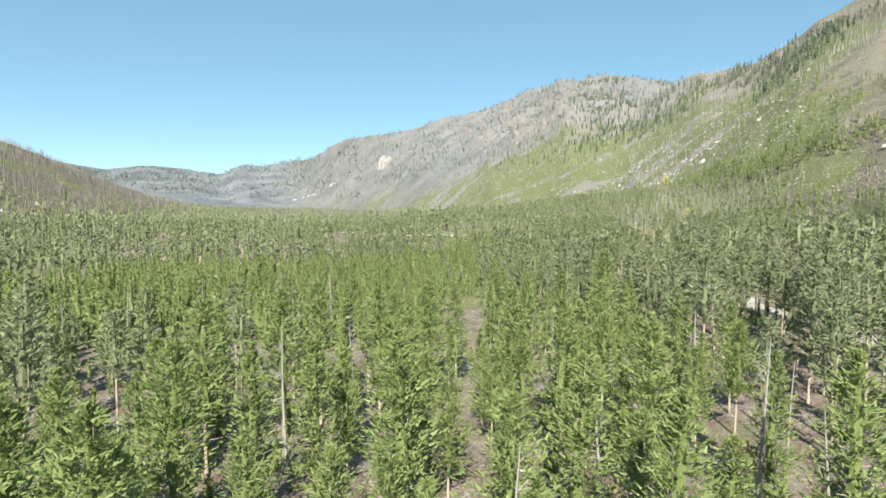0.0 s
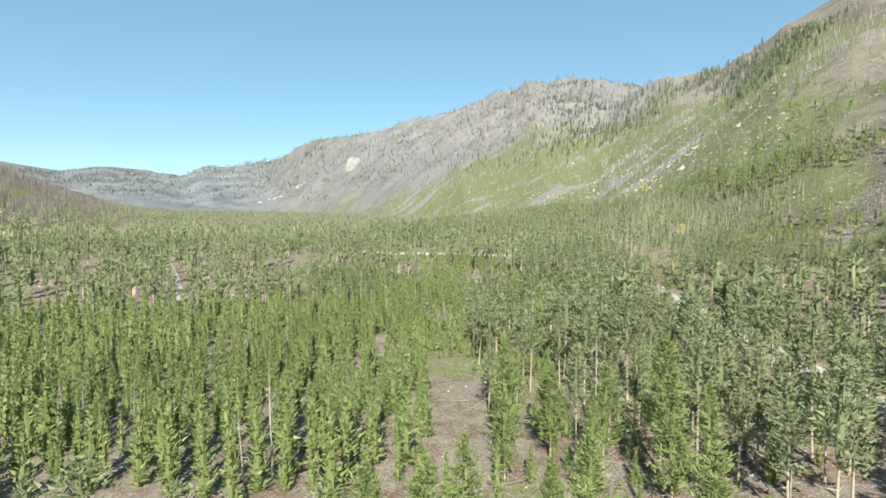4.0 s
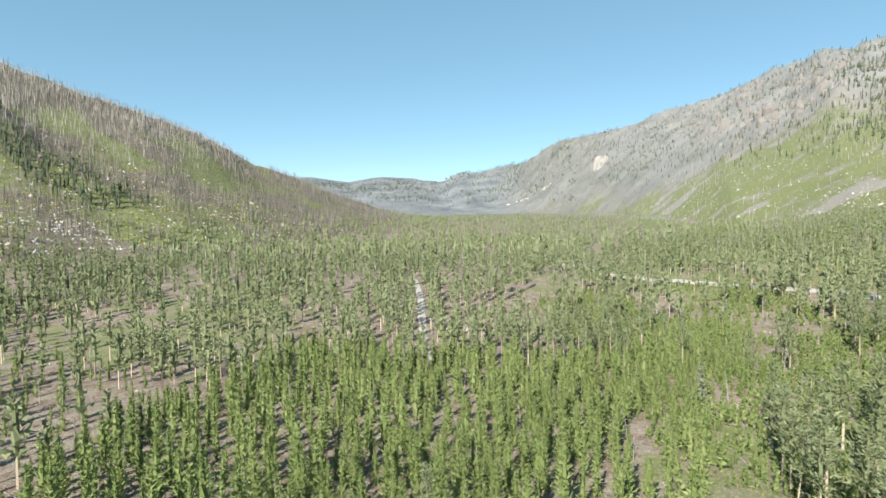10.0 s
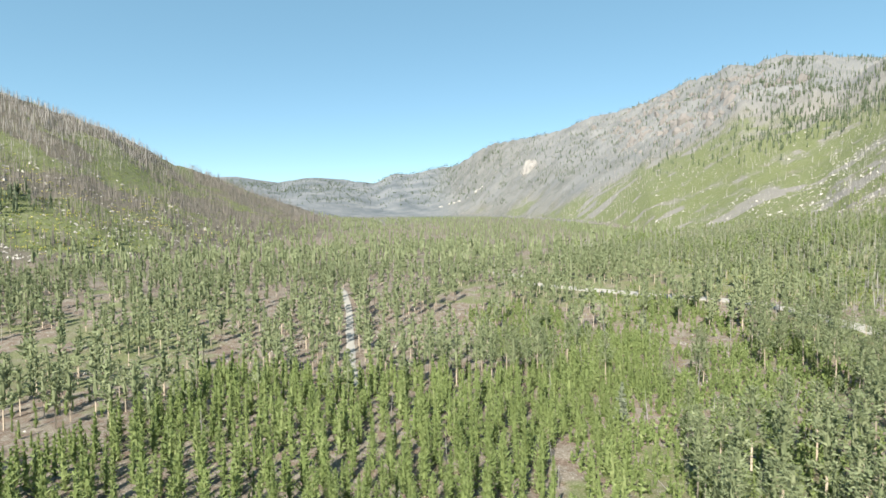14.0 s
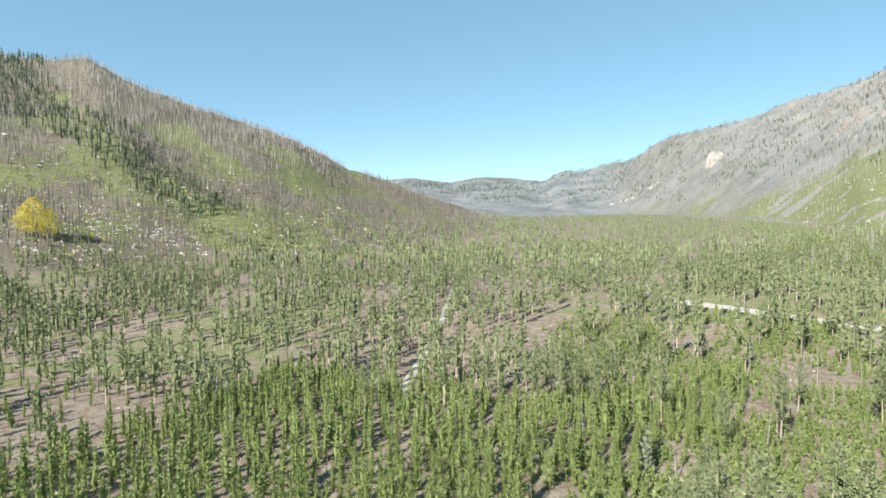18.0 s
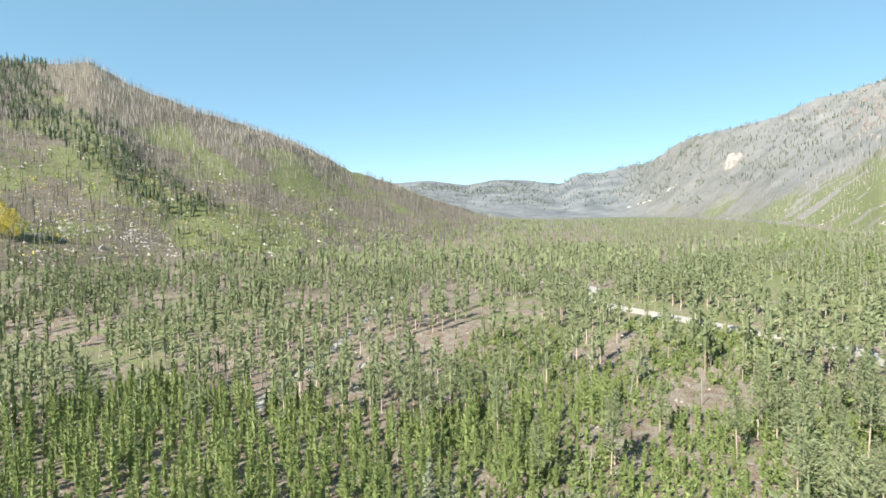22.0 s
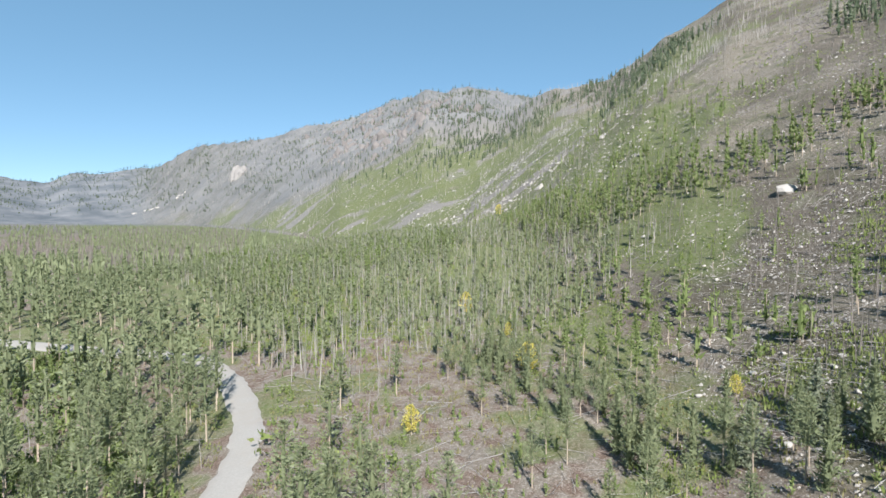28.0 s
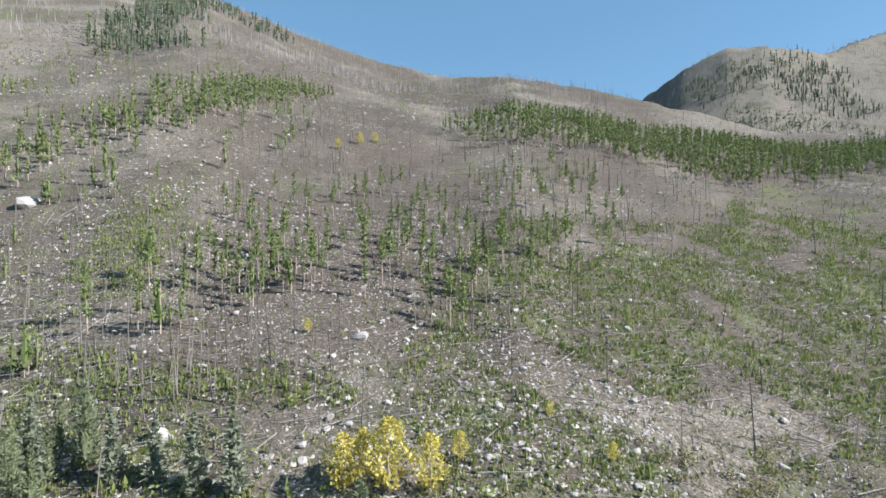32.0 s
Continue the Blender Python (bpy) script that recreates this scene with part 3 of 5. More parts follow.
def spread(count, box, seed, keep, apart=0.0):
    """Random places in a box, kept with the chance that keep(x, y) gives, no two nearer than apart."""
    r = np.random.default_rng(seed)
    x, y = r.uniform(box[0], box[1], count), r.uniform(box[2], box[3], count)
    ok = r.uniform(0, 1, count) < keep(x, y)
    x, y = x[ok], y[ok]
    if apart:
        taken, chosen = {}, []
        for k, (a, b) in enumerate(zip(x, y)):
            i, j = int(a // apart), int(b // apart)
            if all(np.hypot(a - x[m], b - y[m]) >= apart for p in (i - 1, i, i + 1) for q in (j - 1, j, j + 1) for m in taken.get((p, q), ())):
                taken.setdefault((i, j), []).append(k)
                chosen.append(k)
        x, y = x[chosen], y[chosen]
    return x, y


def strewn(name, shapes, x, y, sizes, seed, material_, label, category, sink=0.0, lean=0.0, flat=None):
    """Many copies of the shapes, joined into one mesh that stands on the ground."""
    r = np.random.default_rng(seed)
    z = bench(x, y) - sink * sizes
    which = r.integers(0, len(shapes), len(x))
    turn = r.uniform(0, 2 * np.pi, len(x))
    lx, ly = r.normal(0, lean, len(x)), r.normal(0, lean, len(x))
    all_v, all_f, at = [], [], 0
    for k, (v, f) in enumerate(shapes):
        m = np.flatnonzero(which == k)
        if not len(m):
            continue
        c, s = np.cos(turn[m])[:, None], np.sin(turn[m])[:, None]
        size = sizes[m][:, None]
        px = (v[None, :, 0] * c - v[None, :, 1] * s) * size
        py = (v[None, :, 0] * s + v[None, :, 1] * c) * size
        pz = v[None, :, 2] * size * np.ones_like(px)
        px, py = px + pz * lx[m][:, None], py + pz * ly[m][:, None]
        verts = np.stack([px + x[m][:, None], py + y[m][:, None], pz + z[m][:, None]], -1)
        all_v.append(verts.reshape(-1, 3))
        all_f.append((f[None] + (np.arange(len(m)) * len(v))[:, None, None]).reshape(-1, f.shape[1]) + at)
        at += len(m) * len(v)
    me = mesh_of(name, np.vstack(all_v), np.vstack(all_f), material_)
    return tagged(new(name, me), label, category, kind="stuff")


VIEW_LINE = np.array([(-12.0, 34.0), (8.0, 26.0), (30.0, 34.0), (58.0, 68.0), (36.0, 98.0), (0.0, 112.0), (10.0, 122.0), (29.0, 138.0), (82.0, 160.0), (138.0, 152.0), (180.0, 118.0), (178.0, 70.0)])


def near_walk(x, y):
    """Distance from the strip of land that the drone looks down on."""
    return off_line(x, y, VIEW_LINE)


# ------------------------------------------------------------------ where things grow
def is_floor(x, y):
    left = step(-290, -225, x + 0.10 * (y - 300))
    right = step(0, -30, x - 180 - 1.05 * np.clip(y - 198, 0, 120) - 0.42 * np.clip(y - 318, 0, 1200) + 22 * vnoise(x, y, 50, 63))
    return left * right


def off_road(x, y):
    return (off_line(x, y, ROAD_LINE) > 3.6) & (off_line(x, y, TRACK_LINE) > 2.6)


def young_zone(x, y):
    wob = 14 * vnoise(x, y, 45, 61)
    return step(-42, -28, x + wob * 0.7) * step(5, -5, x - 37 - 0.46 * (y - 80) + 0.3 * wob) * step(62, 78, y + wob) * step(202, 186, y + wob)


def young_chance(x, y):
    gaps = step(-0.28, 0.0, fbm(x, y, 16, 71, 3) + 0.1)
    return (young_zone(x, y) * (0.2 + 0.8 * gaps) + 0.09 * step(52, 66, y) * step(195, 180, y)) * off_road(x, y) * (off_line(x, y, TRAIL_LINE) > 4.2 + 1.6 * vnoise(x, y, 9, 64)) * (off_line(x, y, GLADE_LINE) > 6) * (off_line(x, y, BARE_LINE) > 2.5 + vnoise(x, y, 6, 69))


def tall_chance(x, y):
    bare = np.maximum(step(-24, -40, x) * step(300, 230, y), step(-90, -70, x) * step(60, 35, x) * step(185, 200, y) * step(320, 280, y))
    clump = step(-0.02, 0.1, fbm(x, y, 30, 81, 3) - 0.02 * bare)
    thick = 0.09 + 0.62 * clump
    thick = thick * np.where(y > 330, 1.7, 1.0) * np.where((x > 68) & (y < 200), 1.25, 1.0)
    thick = thick * (1 - 0.93 * young_zone(x, y)) * (1 - 0.72 * step(150, 156, x) * step(240, 215, y)) * (1 - 0.5 * step(0, 60, x - 140 - 0.3 * np.clip(y - 212, 0, 900)) * step(230, 260, y))
    thick = thick + 0.45 * step(78, 60, y) * step(-90, -40, x) * step(84, 76, x)
    thick = thick * (1 - 0.5 * step(70, 85, x) * step(135, 122, x) * step(122, 142, y) * step(208, 190, y))
    east = step(-2, 5, x - 40 - 0.46 * (y - 80)) * step(30, 45, y) * step(150, 125, y + 0.5 * (x - 70)) * step(104, 92, x) * step(-0.35, -0.15, fbm(x, y, 26, 68, 3))
    thick = thick + 0.42 * east
    thick = thick + 0.6 * step(11, 6, off_line(x, y, WEST_LINE))
    thick = thick + 1.1 * step(15, 9, off_line(x, y, ROADSIDE_LINE)) + 0.45 * step(12, 6, off_line(x, y, BEND_LINE)) + 1.3 * step(7, 4, off_line(x, y, SCREEN_LINE))
    clearing = step(4.5, 8, off_line(x, y, GLADE_LINE) + 2 * vnoise(x, y, 8, 65)) * step(4, 6, off_line(x, y, TRAIL_LINE))
    apart = step(5, 7, np.hypot(x, y))
    verge = 1 - step(9, 6, off_line(x, y, ROAD_LINE)) * np.maximum(step(100, 112, y) * step(180, 165, y), step(250, 262, y) * step(335, 320, y))
    return np.clip(thick * is_floor(x, y) * off_road(x, y) * clearing * apart * verge, 0, 1)


def plant_dead(x, y, sizes, seed):
    """Separate dead trees, each a trunk with its broken boughs."""
    r = np.random.default_rng(seed)
    made = []
    for k in range(6):
        trunk, boughs = dead_tree(1.0, 200 + k, 6)
        branches = []
        for m in range(6):
            p, q = boughs[0][6 * m : 6 * m + 3].mean(0), boughs[0][6 * m + 3 : 6 * m + 6].mean(0)
            pieces = [(boughs[0][6 * m : 6 * m + 6], boughs[1][:3])]
            for f in (0.3, 0.45, 0.6, 0.75, 0.9):
                at = p + (q - p) * f
                pieces.append(stick(at, at + r.normal(0, 0.035, 3) + (q - p) * 0.25, 0.0022, 0.0008))
            branches.append(mesh_of("branch", *joined(pieces), DEADWOOD))
        made.append((mesh_of("trunk", *trunk, DEADWOOD, True), branches))
    z = bench(x, y)
    for k in range(len(x)):
        trunk, boughs = made[r.integers(0, 6)]
        tree = tagged(new("dead_tree"), "grey bare dead pine standing among living trees", "dead tree", "dead trees")
        tree.matrix_basis = pose(x[k], y[k], z[k], r.normal(0, 2.5), r.normal(0, 2.5), r.uniform(0, 360)) @ Matrix.Scale(sizes[k], 4)
        part("trunk", trunk, tree)
        for bough in boughs:
            part("branch", bough, tree)


def plant(name, kinds, x, y, sizes, seed, trunk_material, crown_material, label, category, group, upper="crown"):
    """Separate trees, each an empty with a trunk and a crown."""
    r = np.random.default_rng(seed)
    made = []
    for trunk, crown in kinds:
        made.append((mesh_of("trunk", *trunk, trunk_material, True), mesh_of(upper, *crown, crown_material)))
    z = bench(x, y)
    for k in range(len(x)):
        trunk, crown = made[r.integers(0, len(made))]
        tree = tagged(new(name), label, category, group)
        tree.matrix_basis = pose(x[k], y[k], z[k], r.normal(0, 1.2), r.normal(0, 1.2), r.uniform(0, 360)) @ Matrix.Scale(sizes[k], 4)
        part("trunk", trunk, tree)
        part(upper, crown, tree)


def split_near(x, y, count):
    order = np.argsort(near_walk(x, y))
    return order[:count], order[count:]


def band(line, half, chance=1.0, soft=0.5, seed=91):
    """A chance that is high along a line."""
    line = np.array(line, float)
    return lambda x, y: chance * step(half * (1 + soft), half * (1 - soft), off_line(x, y, line) + half * 0.45 * vnoise(x, y, half * 1.3, seed))


def polar(x, y):
    return np.degrees(np.arctan2(OX - x, y - OY)), np.hypot(x - OX, y - OY), ground(x, y, False) - floor_height(x, y)


def scatter_polar(count, az, r, seed, keep, power=1.0):
    """Random places in a fan round the middle of the map."""
    q = np.random.default_rng(seed)
    angle, far = np.radians(q.uniform(*az, count)), r[0] + (r[1] - r[0]) * q.uniform(0, 1, count) ** power
    x, y = OX - far * np.sin(angle), OY + far * np.cos(angle)
    ok = q.uniform(0, 1, count) < keep(x, y)
    return x[ok], y[ok]


def box_of(line, pad):
    line = np.array(line)
    return (line[:, 0].min() - pad, line[:, 0].max() + pad, line[:, 1].min() - pad, line[:, 1].max() + pad)


# ------------------------------------------------------------------ pines of the valley floor
YOUNG_KINDS = [conifer(0.19 + 0.024 * (k % 3), 0.03, 18, 6, 8, 0.062, 0.8, 100 + k, 6, 0.85, 0.1, 0.15, 0.3, 0.17) for k in range(6)]
YOUNG_NEAR = [conifer(0.19 + 0.022 * (k % 3), 0.03, 12, 5, 5, 0.09, 0.8, 115 + k, 0, 0.85, 0.1, 0.15, 0.36, 0.18)[1] for k in range(5)]
YOUNG_FAR = [conifer(0.2, 0.03, 9, 5, 3, 0.12, 0.8, 120 + k, 0, 0.85, 0.05, 0.2, 0.45, 0.2)[1] for k in range(5)]
TALL_KINDS = [conifer(0.165 + 0.018 * (k % 4), 0.3 + 0.06 * (k % 4), 15, 5, 14, 0.042, 0.5, 140 + k, 16, 0.4, 0.4, 0.45, 0.12, 0.17) for k in range(8)]
CLOSE_KINDS = [conifer(0.18 + 0.018 * (k % 4), 0.14 + 0.07 * (k % 4), 20, 6, 26, 0.033, 0.6, 240 + k, 22, 0.5, 0.3, 0.35, 0.16, 0.17) for k in range(6)]
TALL_NEAR = [conifer(0.165 + 0.018 * (k % 4), 0.32 + 0.05 * (k % 4), 12, 5, 10, 0.05, 0.5, 150 + k, 0, 0.4, 0.35, 0.4, 0.18, 0.19)[1] for k in range(6)]
TALL_FAR = [conifer(0.17 + 0.018 * (k % 3), 0.3 + 0.06 * (k % 3), 8, 4, 4, 0.095, 0.5, 160 + k, 0, 0.4, 0.3, 0.4, 0.24, 0.22)[1] for k in range(6)]
TALL_DIM = [conifer(0.165, 0.16, 5, 4, 2, 0.14, 0.75, 166 + k, 0, 0.4, 0.15, 0.4, 0.36, 0.24)[1] for k in range(5)]
GROVE = [conifer(0.13, 0.3, 5, 3, 3, 0.14, 0.7, 174 + k, 0, 0.7, 0.1, 0.3, 0.24)[1] for k in range(4)]
TALL_REMOTE = [conifer(0.165, 0.1, 3, 3, 1, 0.26, 0.6, 170 + k, 0, 0.5, 0, 0.4, 0.6)[1] for k in range(5)]
FIR_REMOTE = [conifer(0.15, 0.05, 3, 3, 1, 0.26, 0.9, 180 + k, 0, 0.4, 0, 0.4, 0.7)[1] for k in range(5)]
THIN_KINDS = [conifer(0.1 + 0.015 * (k % 3), 0.3 + 0.08 * (k % 3), 10, 4, 7, 0.05, 0.5, 176 + k, 12, 0.5, 0.35, 0.35, 0.2) for k in range(6)]
SPRUCE_KINDS = [conifer(0.22, 0.02, 18, 7, 9, 0.06, 0.9, 190 + k, 8, 0.1, 0.1, 0.2, 0.4) for k in range(3)]
TRUNK_FAR = [tapered([(0, 0, -0.05), (0, 0, 0.9)], [0.014, 0.005], 3)]
SNAG_FAR = [joined([tapered([(0, 0, -0.05), (0.02, 0.01 * k, 1.0)], [0.0135, 0.003], 3)] + [stick((0, 0, 0.4 + 0.2 * m), (0.07 * math.cos(m * 2.2 + k), 0.07 * math.sin(m * 2.2 + k), 0.43 + 0.2 * m), 0.006, 0.002) for m in range(2)]) for k in range(5)]
SNAG_REMOTE = [tapered([(0, 0, -0.05), (0.02 * k, 0.015, 1.0)], [0.032, 0.01], 3) for k in range(3)]

x, y = spread(26000, (-110, 130, 55, 230), 1, young_chance, 2.6)
size = rng.uniform(4.8, 9.4, len(x)) * (0.55 + 0.45 * step(0.1, 0.6, young_zone(x, y)))
a, b = split_near(x, y, 300)
plant("young_pine", YOUNG_KINDS, x[a], y[a], size[a], 3, BARK, YOUNG, "bright green bushy young pine in a dense stand", "tree", "young pines")
c, b = b[:1000], b[1000:]
strewn("young_pine_thicket", YOUNG_NEAR, x[c], y[c], size[c], 7, YOUNG, "thicket of bright green young pines", "forest", lean=0.02)
strewn("young_pine_stand", YOUNG_FAR, x[b], y[b], size[b], 4, YOUNG, "dense stand of bright green young pines", "forest", lean=0.02)

x, y = spread(32000, (-300, 340, -80, 420), 2, tall_chance, 3.3)
size = rng.uniform(9.0, 14.5, len(x)) * (1 - 0.2 * step(250, 400, y)) * (1 - 0.35 * step(150, 175, x)) * (1 + 0.18 * step(45, 58, x) * step(110, 90, x) * step(140, 120, y))
a, b = split_near(x, y, 300)
close = off_line(x[a], y[a], np.array([(0.0, 0.0), (26.0, 62.0)])) < 30
n, a = a[close], a[~close]
# front pines take the lighter young needles in place of sunlit brightness
plant("tall_pine", CLOSE_KINDS, x[n], y[n], size[n], 8, BARK, YOUNG, "tall pine with a bare pale trunk and airy crown", "tree", "tall pines")
plant("tall_pine", TALL_KINDS, x[a], y[a], size[a], 5, BARK, NEEDLES, "slender pine with a bare pale trunk and green crown", "tree", "tall pines")
strewn("pine_forest_trunks", TRUNK_FAR, x[b], y[b], size[b], 6, BARK, "bare pale trunks of the valley pine forest", "forest")
far = near_walk(x, y)[b]
for name, kinds, low, high in (("pine_stand", TALL_NEAR, 0, 45), ("pine_forest", TALL_FAR, 45, 130), ("valley_forest", TALL_DIM, 130, 2000)):
    c = b[(far >= low) & (far < high)]
    strewn(name, kinds, x[c], y[c], size[c], 6, NEEDLES, "green crowns of the valley pine forest", "forest")


def remote_chance(x, y):
    az, r, up = polar(x, y)
    return (0.3 + 0.7 * step(-6, 2, az + 8 * vnoise(x, y, 90, 66))) * is_floor(x, y) * step(400, 430, y) * step(30, 8, up) * (0.45 + 0.55 * step(-0.2, 0.2, fbm(x, y, 60, 83, 3))) * (off_line(x, y, ROAD_LINE) > 6)


x, y = scatter_polar(9000, (-24, 42), (300, 1900), 11, remote_chance, 1.0)
strewn("distant_pine_forest", TALL_REMOTE, x, y, rng.uniform(9, 14, len(x)), 12, NEEDLES, "distant green pine forest on the valley floor", "forest")

# ------------------------------------------------------------------ conifers on the slopes
STRIP = ((345, 330), (301, 243), (293, 202), (289, 173), (296, 157), (305, 147), (315, 130), (367, 111), (420, 95))
PATCH = ((330, -2), (318, -45), (314, -100), (322, -200))
LEFT_FIRS = ((-800, 760), (-612, 610), (-523, 607), (-376, 573), (-325, 552))
SADDLE_FIRS = ((1230, 1560), (1130, 1478), (1000, 1150), (894, 884))
RIDGE_FIRS = ((600, 415), (690, 455), (895, 698), (1010, 830))
PINE_ROW = ((190, 172), (187, 160), (185, 145), (184, 133), (184, 118), (188, 108))
LOWER_CLUMPS = ((203, 163), (204, 154), (203, 143))
MID_CLUMPS = ((221, 109), (222, 97), (223, 80), (225, 71), (211, 60), (221, 49))

for seed, (name, line, half, count, low, high, kinds, needles, label) in enumerate((
    ("pine_belt", STRIP, 12, 6500, 5.5, 8.5, GROVE, YOUNG, "belt of green pines climbing the rocky hillside"),
    ("pine_grove", PATCH, 27, 7500, 5.5, 8.5, GROVE, YOUNG, "dense green pine grove on the upper hillside"),
    ("fir_belt", LEFT_FIRS, 40, 3600, 10, 16, FIR_REMOTE, SPRUCE, "dark firs running down a burnt hillside"),
    ("saddle_firs", SADDLE_FIRS, 110, 2600, 11, 17, FIR_REMOTE, SPRUCE, "dark firs below the mountain saddle"),
    ("summit_firs", ((470, 185), (500, 200), (532, 211), (600, 206), (784, 263)), 20, 1500, 8, 13, FIR_REMOTE, SPRUCE, "dark firs beside a pale scree chute"),
    ("upper_firs", ((940, 430), (890, 240), (820, 180)), 60, 1100, 9, 14, FIR_REMOTE, SPRUCE, "dark firs on the upper mountain"),
    ("hollow_wood", ((930, -541), (885, -640), (900, -720), (780, -640)), 42, 1500, 9, 14, FIR_REMOTE, SPRUCE, "dark firs on a far rounded hill"),
    ("ridge_firs", RIDGE_FIRS, 48, 2400, 10, 15, FIR_REMOTE, SPRUCE, "dark firs along the rocky ridge"),
)):
    x, y = spread(count, box_of(line, half * 2), 300 + seed, band(line, half, 0.9), 1.7)
    size = rng.uniform(low, high, len(x))
    strewn(name, kinds, x, y, size, 310 + seed, needles, label, "forest", lean=0.02)
    strewn(name.split("_")[0] + "_trunks", TRUNK_FAR, x, y, size, 310 + seed, BARK, "pale trunks under the slope conifers", "forest", lean=0.02)

for seed, (line, half, count, low, high) in enumerate(((PINE_ROW, 6.5, 360, 5, 9), (LOWER_CLUMPS, 7, 120, 6, 8.5), (MID_CLUMPS, 8, 420, 6, 10.5), (((262, 20), (252, 68), (245, 95), (236, 60), (238, 30)), 13, 420, 4.5, 8), (((237, 158), (240, 150)), 6, 40, 5, 7))):
    x, y = spread(count, box_of(line, half * 2), 330 + seed, band(line, half, 0.8), 2.0)
    plant("hillside_pine", THIN_KINDS if seed else YOUNG_KINDS[:4] + TALL_KINDS[:3], x, y, rng.uniform(low, high, len(x)), 340 + seed, BARK, YOUNG if seed else NEEDLES, "thin pine with a sparse crown on stony ground" if seed else "bushy green pine at the foot of a stony slope", "tree", "hillside pines")


def crag_chance(x, y):
    az, r, up = polar(x, y)
    return step(90, 180, up) * step(-10, -15, az) * step(-48, -44, az) * (0.35 + 0.65 * step(-0.1, 0.2, fbm(x, y, 160, 85, 3)))


x, y = scatter_polar(9000, (-48, -9), (900, 3300), 13, crag_chance, 0.9)
strewn("cliff_firs", FIR_REMOTE, x, y, rng.uniform(9, 16, len(x)), 14, SPRUCE, "scattered dark firs on a rocky mountainside", "forest")

def slope_pines(x, y):
    az, r, up = polar(x, y)
    return step(1, 5, up) * step(130, 60, up) * step(-0.15, 0.2, fbm(x, y, 34, 42, 3)) * (0.35 + 0.65 * step(-66, -56, az))


x, y = scatter_polar(3400, (-92, -28), (110, 620), 17, slope_pines, 1.1)
size = rng.uniform(4, 8.5, len(x))
strewn("slope_pines", TALL_DIM, x, y, size, 18, YOUNG, "scattered green pines over the lower slopes", "forest", lean=0.03)
strewn("slope_trunks", TRUNK_FAR, x, y, size, 18, BARK, "pale trunks of scattered slope pines", "forest", lean=0.03)
FIR_TINY = [conifer(0.2, 0.02, 2, 2, 1, 0.36, 0.9, 186 + k, 0)[1] for k in range(4)]
x, y = scatter_polar(8000, (-12, 17), (1500, 4300), 15, lambda x, y: step(15, 120, polar(x, y)[2]) * (0.3 + 0.7 * step(-0.1, 0.2, fbm(x, y, 260, 86, 4))), 0.8)
strewn("upper_valley_woods", FIR_TINY, x, y, rng.uniform(12, 20, len(x)), 16, SPRUCE, "far woods on the slopes up the valley", "forest")
# ------------------------------------------------------------------ standing dead trees
def valley_dead(x, y):
    return (0.10 * is_floor(x, y) + 0.95 * step(158, 180, x) * step(345, 300, x) * step(170, 215, y) * step(470, 400, y)) * off_road(x, y)


x, y = spread(7500, (-200, 345, -40, 470), 21, valley_dead, 2.4)
size = rng.uniform(4.5, 8.0, len(x)) * (1 + 0.6 * step(110, 80, y) * step(100, 80, x))
a, b = split_near(x, y, 200)
plant_dead(x[a], y[a], size[a], 22)
x2, y2 = spread(4200, (158, 345, 170, 470), 38, lambda x, y: is_floor(x, y) * (0.3 + 0.7 * step(-0.2, 0.1, fbm(x, y, 30, 39, 3))), 1.6)
strewn("dead_pine_stand", SNAG_FAR, x2, y2, rng.uniform(5.5, 9.5, len(x2)), 40, DEADWOOD, "crowded bare trunks of dead pines", "dead trees", lean=0.04)
strewn("dead_wood_stand", SNAG_FAR, x[b], y[b], size[b], 23, DEADWOOD, "stand of bare grey dead trunks", "dead trees", lean=0.03)


def left_dead(x, y):
    az, r, up = polar(x, y)
    return step(3, 14, up) * (0.30 + 0.70 * step(-0.12, 0.2, fbm(x, y, 130, 87, 3))) * step(0.28, 0.0, fbm(x, y, 60, 31, 4) - 0.12)


def right_dead(x, y):
    az, r, up = polar(x, y)
    crags = step(150, 260, up) * step(-49, -44, az)
    return np.clip(step(2, 10, up) * (0.10 + 0.5 * step(0.0, 0.25, fbm(x, y, 110, 88, 3)) + 0.8 * crags), 0, 1)


def hill_dead(x, y):
    az, r, up = polar(x, y)
    return step(4, 12, up) * (0.25 + 0.5 * step(-0.05, 0.25, fbm(x, y, 60, 89, 3))) * (1 - 0.7 * step(-90, -104, az) * step(150, 110, up))


x, y = scatter_polar(26000, (5, 60), (380, 1400), 24, left_dead, 0.9)
strewn("burnt_hillside_trunks", SNAG_REMOTE, x, y, rng.uniform(7, 13, len(x)), 25, DIM_BURNT, "countless grey burnt trunks on the hillside", "dead trees", lean=0.04)
x, y = scatter_polar(16000, (5, 60), (700, 1350), 20, lambda x, y: step(70, 150, polar(x, y)[2]), 1.0)
strewn("upper_burnt_trunks", SNAG_REMOTE, x, y, rng.uniform(7, 12, len(x)), 19, DEADWOOD, "pale grey dead trunks crowding the upper hillside", "dead trees", lean=0.04)
x, y = scatter_polar(26000, (-55, -6), (800, 3600), 26, right_dead, 0.9)
strewn("burnt_mountain_trunks", SNAG_REMOTE, x, y, rng.uniform(8, 14, len(x)), 27, DEADWOOD, "grey burnt trunks on the mountainside", "dead trees", lean=0.04)
x, y = scatter_polar(3000, (-56, -14), (300, 820), 36, right_dead, 0.9)
strewn("meadow_dead_trunks", SNAG_FAR, x, y, rng.uniform(5, 9, len(x)), 37, DEADWOOD, "bare grey trunks standing on the green slope", "dead trees", lean=0.04)
